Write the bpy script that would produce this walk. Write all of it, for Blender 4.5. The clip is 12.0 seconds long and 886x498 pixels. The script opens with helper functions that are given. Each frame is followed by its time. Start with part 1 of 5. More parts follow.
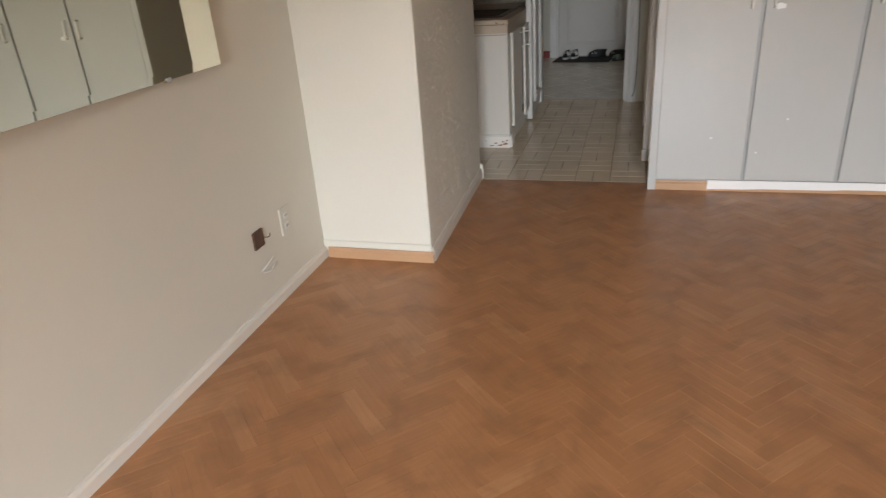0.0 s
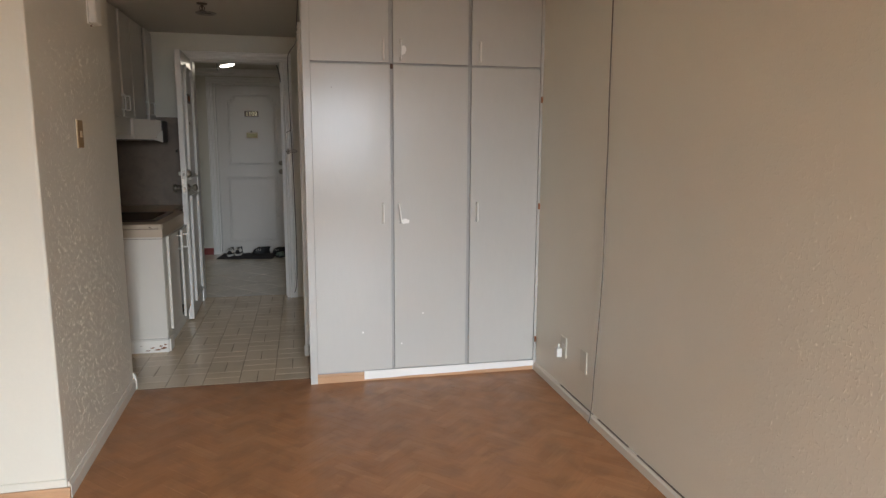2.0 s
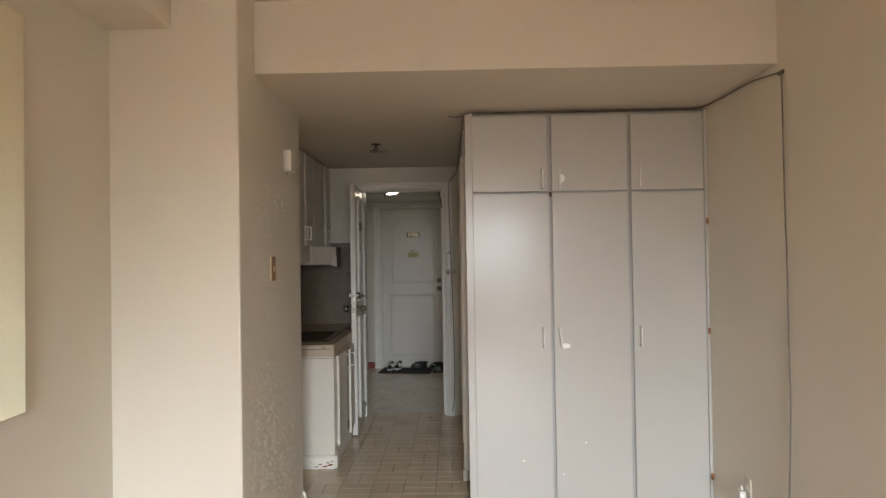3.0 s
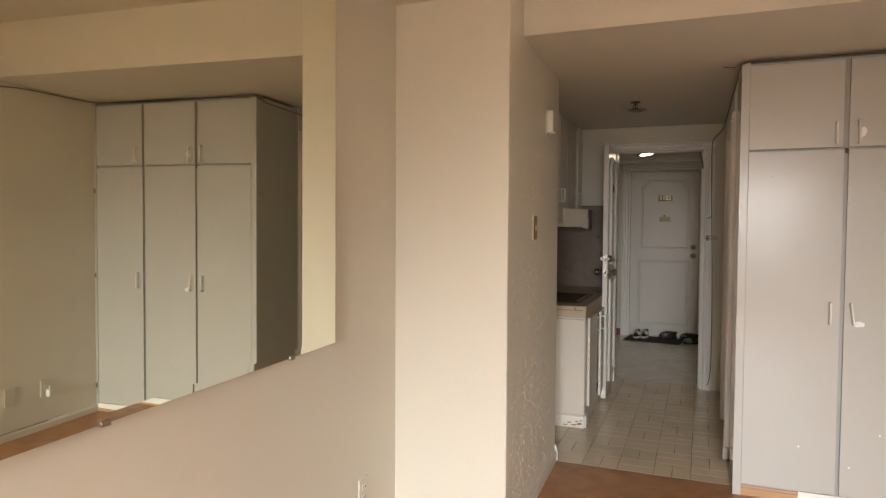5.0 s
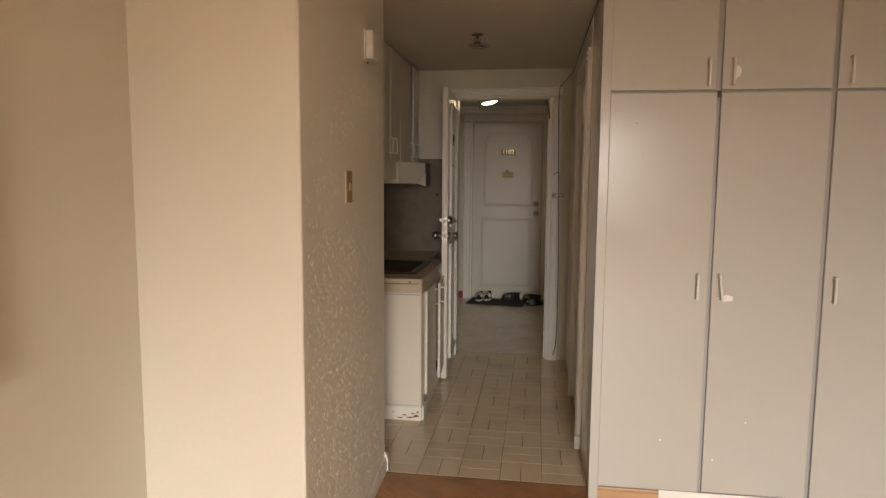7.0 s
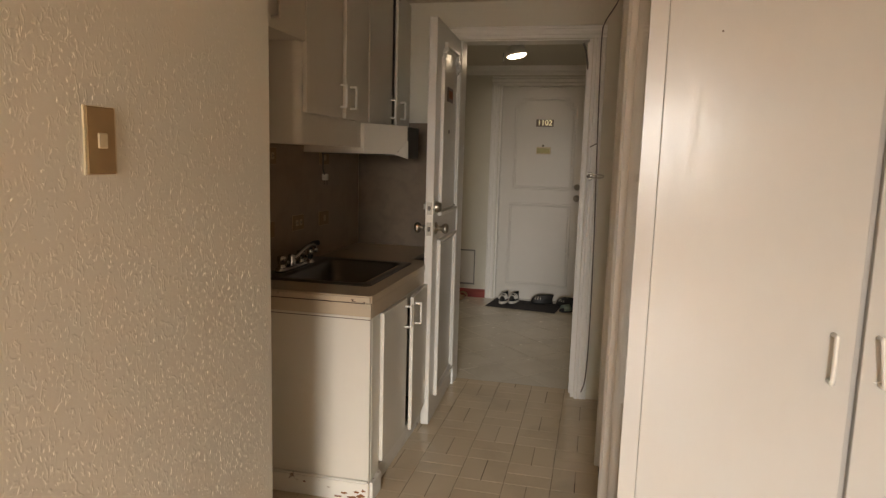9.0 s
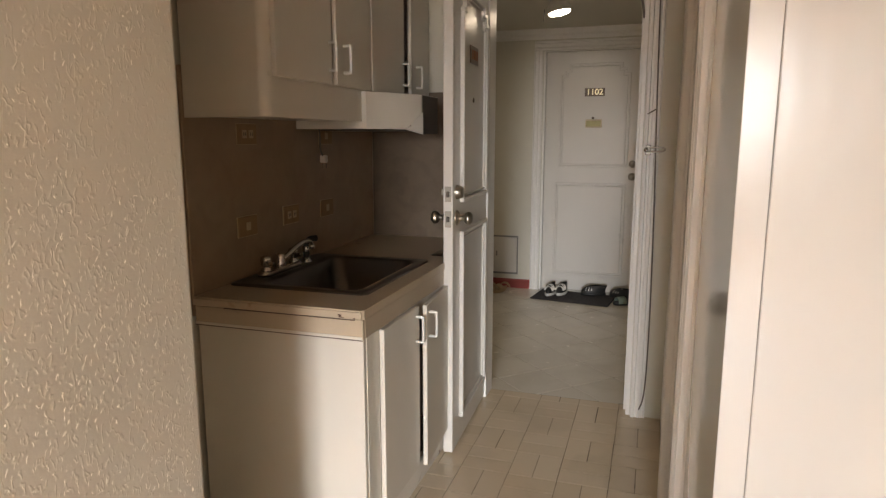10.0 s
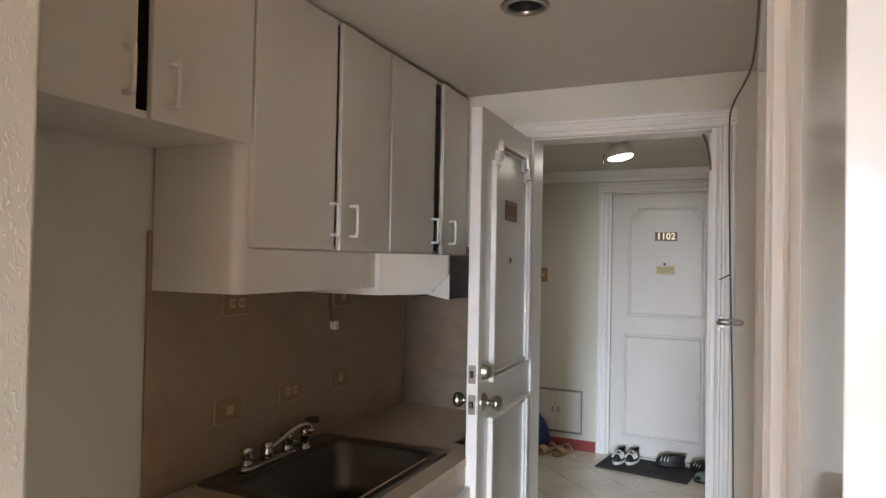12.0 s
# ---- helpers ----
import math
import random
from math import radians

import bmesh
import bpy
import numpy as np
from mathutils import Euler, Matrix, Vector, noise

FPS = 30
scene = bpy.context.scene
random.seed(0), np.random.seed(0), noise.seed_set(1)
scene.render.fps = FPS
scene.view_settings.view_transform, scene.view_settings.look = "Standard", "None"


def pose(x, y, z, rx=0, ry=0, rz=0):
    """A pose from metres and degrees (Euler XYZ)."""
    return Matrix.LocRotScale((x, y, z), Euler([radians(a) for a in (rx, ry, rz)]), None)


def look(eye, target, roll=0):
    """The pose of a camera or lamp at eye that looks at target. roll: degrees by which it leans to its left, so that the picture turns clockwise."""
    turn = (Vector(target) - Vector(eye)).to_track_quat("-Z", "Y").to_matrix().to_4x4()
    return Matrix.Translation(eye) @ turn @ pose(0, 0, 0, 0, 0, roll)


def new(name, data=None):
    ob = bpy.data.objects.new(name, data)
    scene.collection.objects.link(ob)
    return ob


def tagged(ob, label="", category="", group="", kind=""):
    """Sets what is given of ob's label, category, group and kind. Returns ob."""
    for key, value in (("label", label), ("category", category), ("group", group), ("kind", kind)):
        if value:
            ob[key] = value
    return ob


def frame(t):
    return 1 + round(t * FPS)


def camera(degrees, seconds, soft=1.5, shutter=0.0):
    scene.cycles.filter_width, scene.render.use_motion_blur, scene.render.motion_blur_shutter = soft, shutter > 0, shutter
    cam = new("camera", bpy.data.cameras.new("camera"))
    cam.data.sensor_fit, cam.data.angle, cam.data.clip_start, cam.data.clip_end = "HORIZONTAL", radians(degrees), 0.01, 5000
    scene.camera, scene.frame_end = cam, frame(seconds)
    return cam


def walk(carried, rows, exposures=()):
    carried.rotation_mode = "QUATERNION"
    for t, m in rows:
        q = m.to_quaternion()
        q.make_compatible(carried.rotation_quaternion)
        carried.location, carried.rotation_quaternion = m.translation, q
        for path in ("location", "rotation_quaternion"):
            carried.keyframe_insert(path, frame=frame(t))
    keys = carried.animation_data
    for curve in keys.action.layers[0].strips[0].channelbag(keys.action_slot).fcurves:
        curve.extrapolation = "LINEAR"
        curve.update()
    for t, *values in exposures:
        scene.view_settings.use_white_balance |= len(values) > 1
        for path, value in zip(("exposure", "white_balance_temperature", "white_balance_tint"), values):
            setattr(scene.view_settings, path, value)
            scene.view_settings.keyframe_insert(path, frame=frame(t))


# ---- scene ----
cam = camera(68.5, 12.0, 1.3, 0.12)
PATH = [
    (0, (0.156, 0.378, 1.288), (-0.381, 2.12, 0.466), -4.2),
    (0.5, (0.206, 0.335, 1.29), (0.121, 2.196, 0.561), -2.7),
    (1, (0.236, 0.315, 1.3), (0.429, 2.186, 0.618), -2.1),
    (1.5, (0.245, 0.317, 1.337), (0.61, 2.212, 0.812), -1.8),
    (2, (0.243, 0.316, 1.385), (0.661, 2.247, 1.074), 0.3),
    (2.5, (0.235, 0.334, 1.456), (0.541, 2.308, 1.349), -0.2),
    (3, (0.188, 0.29, 1.477), (0.155, 2.289, 1.501), -0.9),
    (3.5, (0.148, 0.268, 1.474), (-0.13, 2.248, 1.483), -0.1),
    (3.7, (0.127, 0.245, 1.477), (-0.275, 2.204, 1.48), -0.6),
    (5.3, (0.081, 0.251, 1.449), (-0.663, 2.105, 1.355), 0.4),
    (5.5, (0.107, 0.292, 1.446), (-0.56, 2.175, 1.342), 0.3),
    (6, (0.084, 0.568, 1.427), (-0.461, 2.49, 1.344), -0.7),
    (6.5, (0.09, 0.823, 1.481), (-0.408, 2.754, 1.333), 0.1),
    (7, (-0.002, 1.106, 1.465), (-0.285, 3.074, 1.249), 0.4),
    (7.2, (-0.005, 1.225, 1.45), (-0.274, 3.192, 1.206), -0.4),
    (8.8, (0.13, 2.362, 1.431), (-0.24, 4.307, 1.142), 0.8),
    (9, (0.168, 2.486, 1.418), (-0.279, 4.415, 1.14), 1.6),
    (9.5, (0.21, 2.825, 1.41), (-0.381, 4.704, 1.065), -0.9),
    (10, (0.155, 3.1, 1.393), (-0.446, 4.977, 1.055), -0.0),
    (10.5, (0.125, 3.333, 1.398), (-0.489, 5.204, 1.048), 1.4),
    (11, (0.203, 3.525, 1.459), (-0.652, 5.321, 1.25), 2.2),
    (11.5, (0.212, 3.591, 1.545), (-0.647, 5.397, 1.527), 1.0),
    (12, (0.205, 3.571, 1.554), (-0.634, 5.386, 1.59), 1.1),
]
EXPOSURES = [(0, -0.55, 7900, 12), (0.5, -0.50, 8300, 12), (1.0, -0.42, 8100, 13), (2.0, -0.48, 7700, 11), (2.5, -0.42, 7600, 10), (3.0, -0.30, 8100, 10), (3.7, -0.27, 10500, 17), (5.3, -0.25, 9000, 15), (6.0, -0.33, 9600, 15), (7.2, -0.38, 10900, 18),
             (8.8, -0.02, 10600, 16), (9.5, 0.34, 10200, 17), (10.5, 0.92, 8000, 15), (11.0, 1.26, 7600, 14), (11.5, 1.34, 7200, 12), (12, 1.28, 7000, 12)]
walk(cam, [(t, look(eye, target, roll)) for t, eye, target, roll in PATH], EXPOSURES)

SKY_POWER, WARM_FILL_POWER, LAMP_POWER = 530.0, 5.0, 2.1
CT_X, CT_Y = -0.645, 7.31

SUN_UP, SUN_TURN = 48.0, 165.0

# world, sun, window light and lamps
world = bpy.data.worlds.new("sky")
scene.world = world
world.use_nodes = True
wn = world.node_tree
sky = wn.nodes.new("ShaderNodeTexSky")
sky.sky_type = "NISHITA"
sky.sun_disc = False
sky.sun_elevation = radians(SUN_UP)
sky.sun_rotation = radians(SUN_TURN)
wn.links.new(sky.outputs[0], wn.nodes["Background"].inputs[0])
wn.nodes["Background"].inputs[1].default_value = 0.12

L, R = -1.232, 1.65          # living room side walls
YW, YB = -4.3, 3.22         # window wall, soffit face
YP, YE = 2.960, 4.183         # pillar front, pillar end
XP, XPE = -0.695, -0.733     # pillar side, at its front and at its end
YD, YO = 6.36, 6.49          # entry wall inside and outside
YF = 9.0                     # corridor far wall
ZC, ZS = 2.65, 2.32          # ceiling, soffit
XK = -1.295                  # kitchen back wall
XH = 0.256                   # hallway right wall
YT = 4.155                   # parquet meets tile

WINX0, WINX1, WINZ0, WINZ1 = 0.20, 1.58, 0.70, 2.52
WINXM = (WINX0 + WINX1) / 2


def pillar_x(y):
    return XP + (XPE - XP) * (y - YP) / (YE - YP)


def area_lamp(name, m, sx, sy, power, color, shape="RECTANGLE", spread=180):
    data = bpy.data.lights.new(name, "AREA")
    data.shape, data.size, data.size_y = shape, sx, sy
    data.energy, data.color = power, color
    data.spread = radians(spread)
    ob = new(name, data)
    ob.matrix_world = m
    return ob


area_lamp("window_skylight", look((WINXM, YW - 0.05, (WINZ0 + WINZ1) / 2), (WINXM - 0.1, YW + 2.95, (WINZ0 + WINZ1) / 2 - 2.55)),
          WINX1 - WINX0 - 0.1, WINZ1 - WINZ0 - 0.1, SKY_POWER, (0.60, 0.76, 1.0), "RECTANGLE", 85.5)
# warm fill lamp added in the window opening, with no known source outside
area_lamp("window_warm_fill", look((WINXM, YW - 0.04, (WINZ0 + WINZ1) / 2), (WINXM - 0.3, YW + 5.0, (WINZ0 + WINZ1) / 2 - 3.0)),
          WINX1 - WINX0 - 0.1, WINZ1 - WINZ0 - 0.1, WARM_FILL_POWER, (1.0, 0.87, 0.69), "RECTANGLE", 92)
sun = bpy.data.lights.new("sun", "SUN")
sun.energy, sun.angle, sun.color = 3.0, radians(0.5), (1.0, 0.90, 0.76)
sun_ob = new("sun", sun)
sun_ob.matrix_world = look((0, 0, 0), (-math.sin(radians(SUN_TURN)) * math.cos(radians(SUN_UP)), -math.cos(radians(SUN_TURN)) * math.cos(radians(SUN_UP)), -math.sin(radians(SUN_UP))))
area_lamp("corridor_lamp_light", look((-0.51, 7.66, 2.183), (-0.51, 7.66, 0)), 0.17, 0.17, LAMP_POWER, (1.0, 0.955, 0.87), "DISK")

# ---------------------------------------------------------------- materials
def base_mat(name):
    m = bpy.data.materials.new(name)
    m.use_nodes = True
    return m, m.node_tree, m.node_tree.nodes["Principled BSDF"]


def noise_node(nt, scale, detail=3.0, stretch=(1, 1, 1), distortion=0.0):
    geo = nt.nodes.new("ShaderNodeNewGeometry")
    mp = nt.nodes.new("ShaderNodeMapping")
    mp.inputs["Scale"].default_value = stretch
    tex = nt.nodes.new("ShaderNodeTexNoise")
    tex.inputs["Scale"].default_value = scale
    tex.inputs["Detail"].default_value = detail
    tex.inputs["Distortion"].default_value = distortion
    nt.links.new(geo.outputs["Position"], mp.inputs["Vector"])
    nt.links.new(mp.outputs[0], tex.inputs["Vector"])
    return tex


def ramp(nt, src, lo, hi, c0, c1):
    r = nt.nodes.new("ShaderNodeValToRGB")
    r.color_ramp.elements[0].position, r.color_ramp.elements[1].position = lo, hi
    r.color_ramp.elements[0].color, r.color_ramp.elements[1].color = (*c0, 1), (*c1, 1)
    nt.links.new(src, r.inputs[0])
    return r


def mix_rgb(nt, fac, a, b, blend="MIX"):
    n = nt.nodes.new("ShaderNodeMix")
    n.data_type, n.blend_type = "RGBA", blend
    for sock, val in ((n.inputs[0], fac), (n.inputs[6], a), (n.inputs[7], b)):
        if isinstance(val, (int, float)):
            sock.default_value = val
        elif isinstance(val, tuple):
            sock.default_value = (*val, 1)
        else:
            nt.links.new(val, sock)
    return n.outputs[2]


def bump_from(nt, bsdf, height, strength, distance, previous=None):
    b = nt.nodes.new("ShaderNodeBump")
    b.inputs["Strength"].default_value = strength
    b.inputs["Distance"].default_value = distance
    nt.links.new(height, b.inputs["Height"])
    if previous is not None:
        nt.links.new(previous.outputs[0], b.inputs["Normal"])
    nt.links.new(b.outputs[0], bsdf.inputs["Normal"])
    return b


def paint(name, color, rough=0.5, var=0.06, coarse=1.3, fine=60.0, bump=0.15, dist=0.001, stain=None, metal=0.0, stretch=(1, 1, 1), coat=0.0):
    """Painted or plain surface: broad tone drift, fine grain, fine relief."""
    m, nt, bsdf = base_mat(name)
    dark = tuple(c * (1 - var) for c in color)
    lite = tuple(min(1.0, c * (1 + var)) for c in color)
    n1 = noise_node(nt, coarse, 10)
    n2 = noise_node(nt, fine, 3, stretch)
    col = ramp(nt, n1.outputs[0], 0.1, 0.9, dark, lite).outputs[0]
    col = mix_rgb(nt, ramp(nt, n2.outputs[0], 0.35, 0.75, (0, 0, 0), (0.35, 0.35, 0.35)).outputs[0], col, dark)
    if stain:
        n3 = noise_node(nt, stain[1], 6, (1, 1, 1), 0.6)
        col = mix_rgb(nt, ramp(nt, n3.outputs[0], stain[2], stain[2] + (stain[3] if len(stain) > 3 else 0.06), (0, 0, 0), (0.8, 0.8, 0.8)).outputs[0], col, stain[0])
    nt.links.new(col, bsdf.inputs["Base Color"])
    rr = ramp(nt, n1.outputs[0], 0.0, 1.0, (rough * 0.85,) * 3, (min(1, rough * 1.15),) * 3)
    nt.links.new(rr.outputs[0], bsdf.inputs["Roughness"])
    bsdf.inputs["Metallic"].default_value = metal
    bsdf.inputs["Coat Weight"].default_value = coat
    bump_from(nt, bsdf, n2.outputs[0], bump, dist)
    return m


def stucco(name, color):
    """Painted wall with trowelled, curled ridges standing proud."""
    m, nt, bsdf = base_mat(name)
    n1 = noise_node(nt, 1.1, 4)
    n2 = noise_node(nt, 70.0, 1.2, (1, 1, 0.5), 0.4)
    n3 = noise_node(nt, 120.0, 3)
    n4 = noise_node(nt, 60.0, 1)
    col = ramp(nt, n1.outputs[0], 0.3, 0.7, tuple(c * 0.93 for c in color), color).outputs[0]
    nt.links.new(col, bsdf.inputs["Base Color"])
    # thin curled strokes: a narrow band of one noise, broken up by another
    off = nt.nodes.new("ShaderNodeMath")
    off.operation = "SUBTRACT"
    off.inputs[1].default_value = 0.5
    nt.links.new(n2.outputs[0], off.inputs[0])
    absn = nt.nodes.new("ShaderNodeMath")
    absn.operation = "ABSOLUTE"
    nt.links.new(off.outputs[0], absn.inputs[0])
    band = ramp(nt, absn.outputs[0], 0.0, 0.07, (1, 1, 1), (0, 0, 0))
    some = ramp(nt, n4.outputs[0], 0.47, 0.55, (0, 0, 0), (1, 1, 1))
    ridge = nt.nodes.new("ShaderNodeMath")
    ridge.operation = "MULTIPLY"
    nt.links.new(band.outputs[0], ridge.inputs[0])
    nt.links.new(some.outputs[0], ridge.inputs[1])
    bsdf.inputs["Roughness"].default_value = 0.36
    b = bump_from(nt, bsdf, n3.outputs[0], 0.12, 0.001)
    bump_from(nt, bsdf, ridge.outputs[0], 0.3, 0.0012, b)
    return m


def parquet(name):
    m, nt, bsdf = base_mat(name)
    info = nt.nodes.new("ShaderNodeObjectInfo")
    geo = nt.nodes.new("ShaderNodeNewGeometry")
    add = nt.nodes.new("ShaderNodeMath")
    add.operation = "ADD"
    fr = nt.nodes.new("ShaderNodeMath")
    fr.operation = "FRACT"
    nt.links.new(info.outputs["Random"], add.inputs[0])
    nt.links.new(geo.outputs["Random Per Island"], add.inputs[1])
    nt.links.new(add.outputs[0], fr.inputs[0])
    col = ramp(nt, fr.outputs[0], 0.0, 0.85, (0.40, 0.178, 0.076), (0.455, 0.212, 0.094)).outputs[0]
    col = mix_rgb(nt, ramp(nt, fr.outputs[0], 0.90, 0.97, (0, 0, 0), (0.4, 0.4, 0.4)).outputs[0], col, (0.52, 0.28, 0.14))
    uv = nt.nodes.new("ShaderNodeUVMap")
    mp = nt.nodes.new("ShaderNodeMapping")
    mp.inputs["Scale"].default_value = (6, 90, 1)
    g = nt.nodes.new("ShaderNodeTexNoise")
    g.inputs["Scale"].default_value = 1.0
    g.inputs["Detail"].default_value = 5
    nt.links.new(uv.outputs[0], mp.inputs[0])
    nt.links.new(mp.outputs[0], g.inputs["Vector"])
    col = mix_rgb(nt, ramp(nt, g.outputs[0], 0.35, 0.8, (0, 0, 0), (0.5, 0.5, 0.5)).outputs[0], col, (0.30, 0.125, 0.05))
    n1 = noise_node(nt, 1.6, 5)
    col = mix_rgb(nt, ramp(nt, n1.outputs[0], 0.4, 0.75, (0, 0, 0), (0.4, 0.4, 0.4)).outputs[0], col, (0.30, 0.13, 0.06))
    n4 = noise_node(nt, 7.0, 8, (1, 1, 1), 0.5)
    col = mix_rgb(nt, ramp(nt, n4.outputs[0], 0.46, 0.72, (0, 0, 0), (0.65, 0.65, 0.65)).outputs[0], col, (0.235, 0.102, 0.046))
    nt.links.new(col, bsdf.inputs["Base Color"])
    n2 = noise_node(nt, 9, 4)
    rr = ramp(nt, n2.outputs[0], 0.3, 0.7, (0.30,) * 3, (0.50,) * 3)
    nt.links.new(rr.outputs[0], bsdf.inputs["Roughness"])
    bump_from(nt, bsdf, g.outputs[0], 0.10, 0.0006)
    return m


def tile_mat(name, c0, c1, rough, dirt=(0.30, 0.24, 0.17)):
    m, nt, bsdf = base_mat(name)
    info = nt.nodes.new("ShaderNodeObjectInfo")
    geo = nt.nodes.new("ShaderNodeNewGeometry")
    add = nt.nodes.new("ShaderNodeMath")
    add.operation = "ADD"
    fr = nt.nodes.new("ShaderNodeMath")
    fr.operation = "FRACT"
    nt.links.new(info.outputs["Random"], add.inputs[0])
    nt.links.new(geo.outputs["Random Per Island"], add.inputs[1])
    nt.links.new(add.outputs[0], fr.inputs[0])
    col = ramp(nt, fr.outputs[0], 0.0, 1.0, c0, c1).outputs[0]
    n1 = noise_node(nt, 3.0, 5, (1, 1, 1), 0.4)
    col = mix_rgb(nt, ramp(nt, n1.outputs[0], 0.5, 0.85, (0, 0, 0), (0.4, 0.4, 0.4)).outputs[0], col, dirt)
    nt.links.new(col, bsdf.inputs["Base Color"])
    n2 = noise_node(nt, 14, 4)
    rr = ramp(nt, n2.outputs[0], 0.3, 0.7, (rough * 0.75,) * 3, (rough * 1.25,) * 3)
    nt.links.new(rr.outputs[0], bsdf.inputs["Roughness"])
    bump_from(nt, bsdf, n2.outputs[0], 0.05, 0.001)
    return m


def plain(name, color, rough=0.4, metal=0.0):
    m, nt, bsdf = base_mat(name)
    n = noise_node(nt, 25.0, 3)
    col = ramp(nt, n.outputs[0], 0.3, 0.7, tuple(c * 0.88 for c in color), color).outputs[0]
    nt.links.new(col, bsdf.inputs["Base Color"])
    bsdf.inputs["Roughness"].default_value = rough
    bsdf.inputs["Metallic"].default_value = metal
    return m


def glow(name, color, strength):
    m, nt, bsdf = base_mat(name)
    bsdf.inputs["Base Color"].default_value = (0.8, 0.8, 0.8, 1)
    bsdf.inputs["Emission Color"].default_value = (*color, 1)
    bsdf.inputs["Emission Strength"].default_value = strength
    return m


M_WALL = paint("wall_paint", (0.67, 0.64, 0.55), 0.5, 0.04, 0.9, 70, 0.12)
M_STUCCO = stucco("stucco_paint", (0.78, 0.742, 0.642))
M_CEIL = paint("ceiling_paint", (0.67, 0.63, 0.545), 0.75, 0.05, 0.8, 50, 0.15)
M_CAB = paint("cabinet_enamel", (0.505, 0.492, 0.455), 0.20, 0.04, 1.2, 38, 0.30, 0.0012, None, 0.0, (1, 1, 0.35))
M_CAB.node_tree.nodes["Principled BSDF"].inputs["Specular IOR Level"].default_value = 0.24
# brushed-on enamel: uneven, lumpy coat over the fine grain
lump = noise_node(M_CAB.node_tree, 20.0, 4, (1, 1, 0.6), 0.3)
bump_from(M_CAB.node_tree, M_CAB.node_tree.nodes["Principled BSDF"], lump.outputs[0], 0.22, 0.003, M_CAB.node_tree.nodes["Bump"])
# side panel gloss; colour lightened to make up for the weak light there
M_CABSIDE = paint("gloss_enamel_lightened", (0.66, 0.645, 0.61), 0.085, 0.03, 1.4, 30, 0.05, 0.0006, None, 0.0, (1, 1, 0.35))
# frame grey set darker than the doors so the gaps stand out
M_FRAME = paint("frame_grey", (0.37, 0.36, 0.335), 0.45, 0.06, 2.0, 40, 0.15)
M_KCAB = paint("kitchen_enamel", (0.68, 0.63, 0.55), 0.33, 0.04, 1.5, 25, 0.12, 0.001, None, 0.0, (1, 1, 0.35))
M_DOOR = paint("door_enamel", (0.68, 0.65, 0.60), 0.29, 0.04, 1.5, 26, 0.35, 0.0012, None, 0.0, (1, 1, 0.3))
M_TRIM = paint("trim_enamel", (0.83, 0.81, 0.77), 0.37, 0.05, 2.5, 40, 0.5, 0.0015)
M_TRIMWORN = paint("worn_trim", (0.76, 0.72, 0.65), 0.45, 0.05, 3, 40, 0.2, 0.001, ((0.24, 0.12, 0.05), 16, 0.64))
M_SKIRT = paint("skirting_paint", (0.70, 0.65, 0.57), 0.5, 0.06, 2.0, 40, 0.15)
M_WOODSK = paint("bare_wood_skirting", (0.50, 0.285, 0.155), 0.5, 0.12, 5, 30, 0.1, 0.001, None, 0.0, (0.2, 1, 4))
M_PARQ = parquet("parquet_wood")
M_SUB = plain("dark_bedding", (0.10, 0.06, 0.035), 0.9)
M_TILE = tile_mat("kitchen_tile", (0.64, 0.515, 0.375), (0.69, 0.565, 0.42), 0.2)
M_GROUT = paint("dirty_grout", (0.35, 0.27, 0.19), 0.9, 0.2, 4, 60, 0.1, 0.001, ((0.07, 0.045, 0.028), 5, 0.5))
M_HTILE = tile_mat("corridor_tile", (0.66, 0.61, 0.52), (0.70, 0.65, 0.56), 0.22)
M_COUNTER = paint("laminate_beige", (0.50, 0.395, 0.285), 0.38, 0.07, 3, 90, 0.05, 0.0005, ((0.32, 0.20, 0.12), 9, 0.68))
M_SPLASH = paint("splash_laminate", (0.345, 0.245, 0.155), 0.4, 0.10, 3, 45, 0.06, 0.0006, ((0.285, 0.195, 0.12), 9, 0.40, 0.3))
# end wall marbling, with the shade of that corner put into its colour
M_SPLASHEND = paint("marbled_laminate_shaded", (0.165, 0.115, 0.077), 0.38, 0.14, 6, 30, 0.06, 0.0006, ((0.125, 0.088, 0.058), 12, 0.45, 0.2))
M_STEEL = paint("brushed_steel", (0.20, 0.18, 0.16), 0.30, 0.08, 6, 140, 0.05, 0.0004, None, 1.0, (1, 0.1, 1))
M_HOODSTEEL = paint("dull_hood_steel", (0.20, 0.18, 0.155), 0.42, 0.08, 6, 140, 0.05, 0.0004, None, 0.7, (1, 0.1, 1))
M_CHROME = plain("chrome", (0.60, 0.59, 0.57), 0.12, 1.0)
M_NICKEL = plain("satin_nickel", (0.42, 0.385, 0.33), 0.33, 1.0)
M_BRASS = plain("brass", (0.44, 0.39, 0.19), 0.5, 0.2)
M_PLASTIC = plain("white_plastic", (0.78, 0.76, 0.70), 0.35)
M_BEIGE = plain("tan_plastic", (0.34, 0.215, 0.10), 0.5)
M_INSERT = plain("ochre_plastic", (0.56, 0.43, 0.27), 0.45)
M_BEIGEL = plain("pale_tan_plastic", (0.68, 0.56, 0.38), 0.4)
M_BROWN = plain("dark_brown_plastic", (0.10, 0.045, 0.025), 0.5)
M_BLACK = plain("black_rubber", (0.02, 0.02, 0.02), 0.5)
M_CABLE = plain("cable_sheath", (0.15, 0.125, 0.10), 0.5)
M_INSIDE = plain("cabinet_inside", (0.22, 0.17, 0.12), 0.8)
M_RED = paint("red_tile_skirting", (0.30, 0.055, 0.045), 0.35, 0.2, 6)
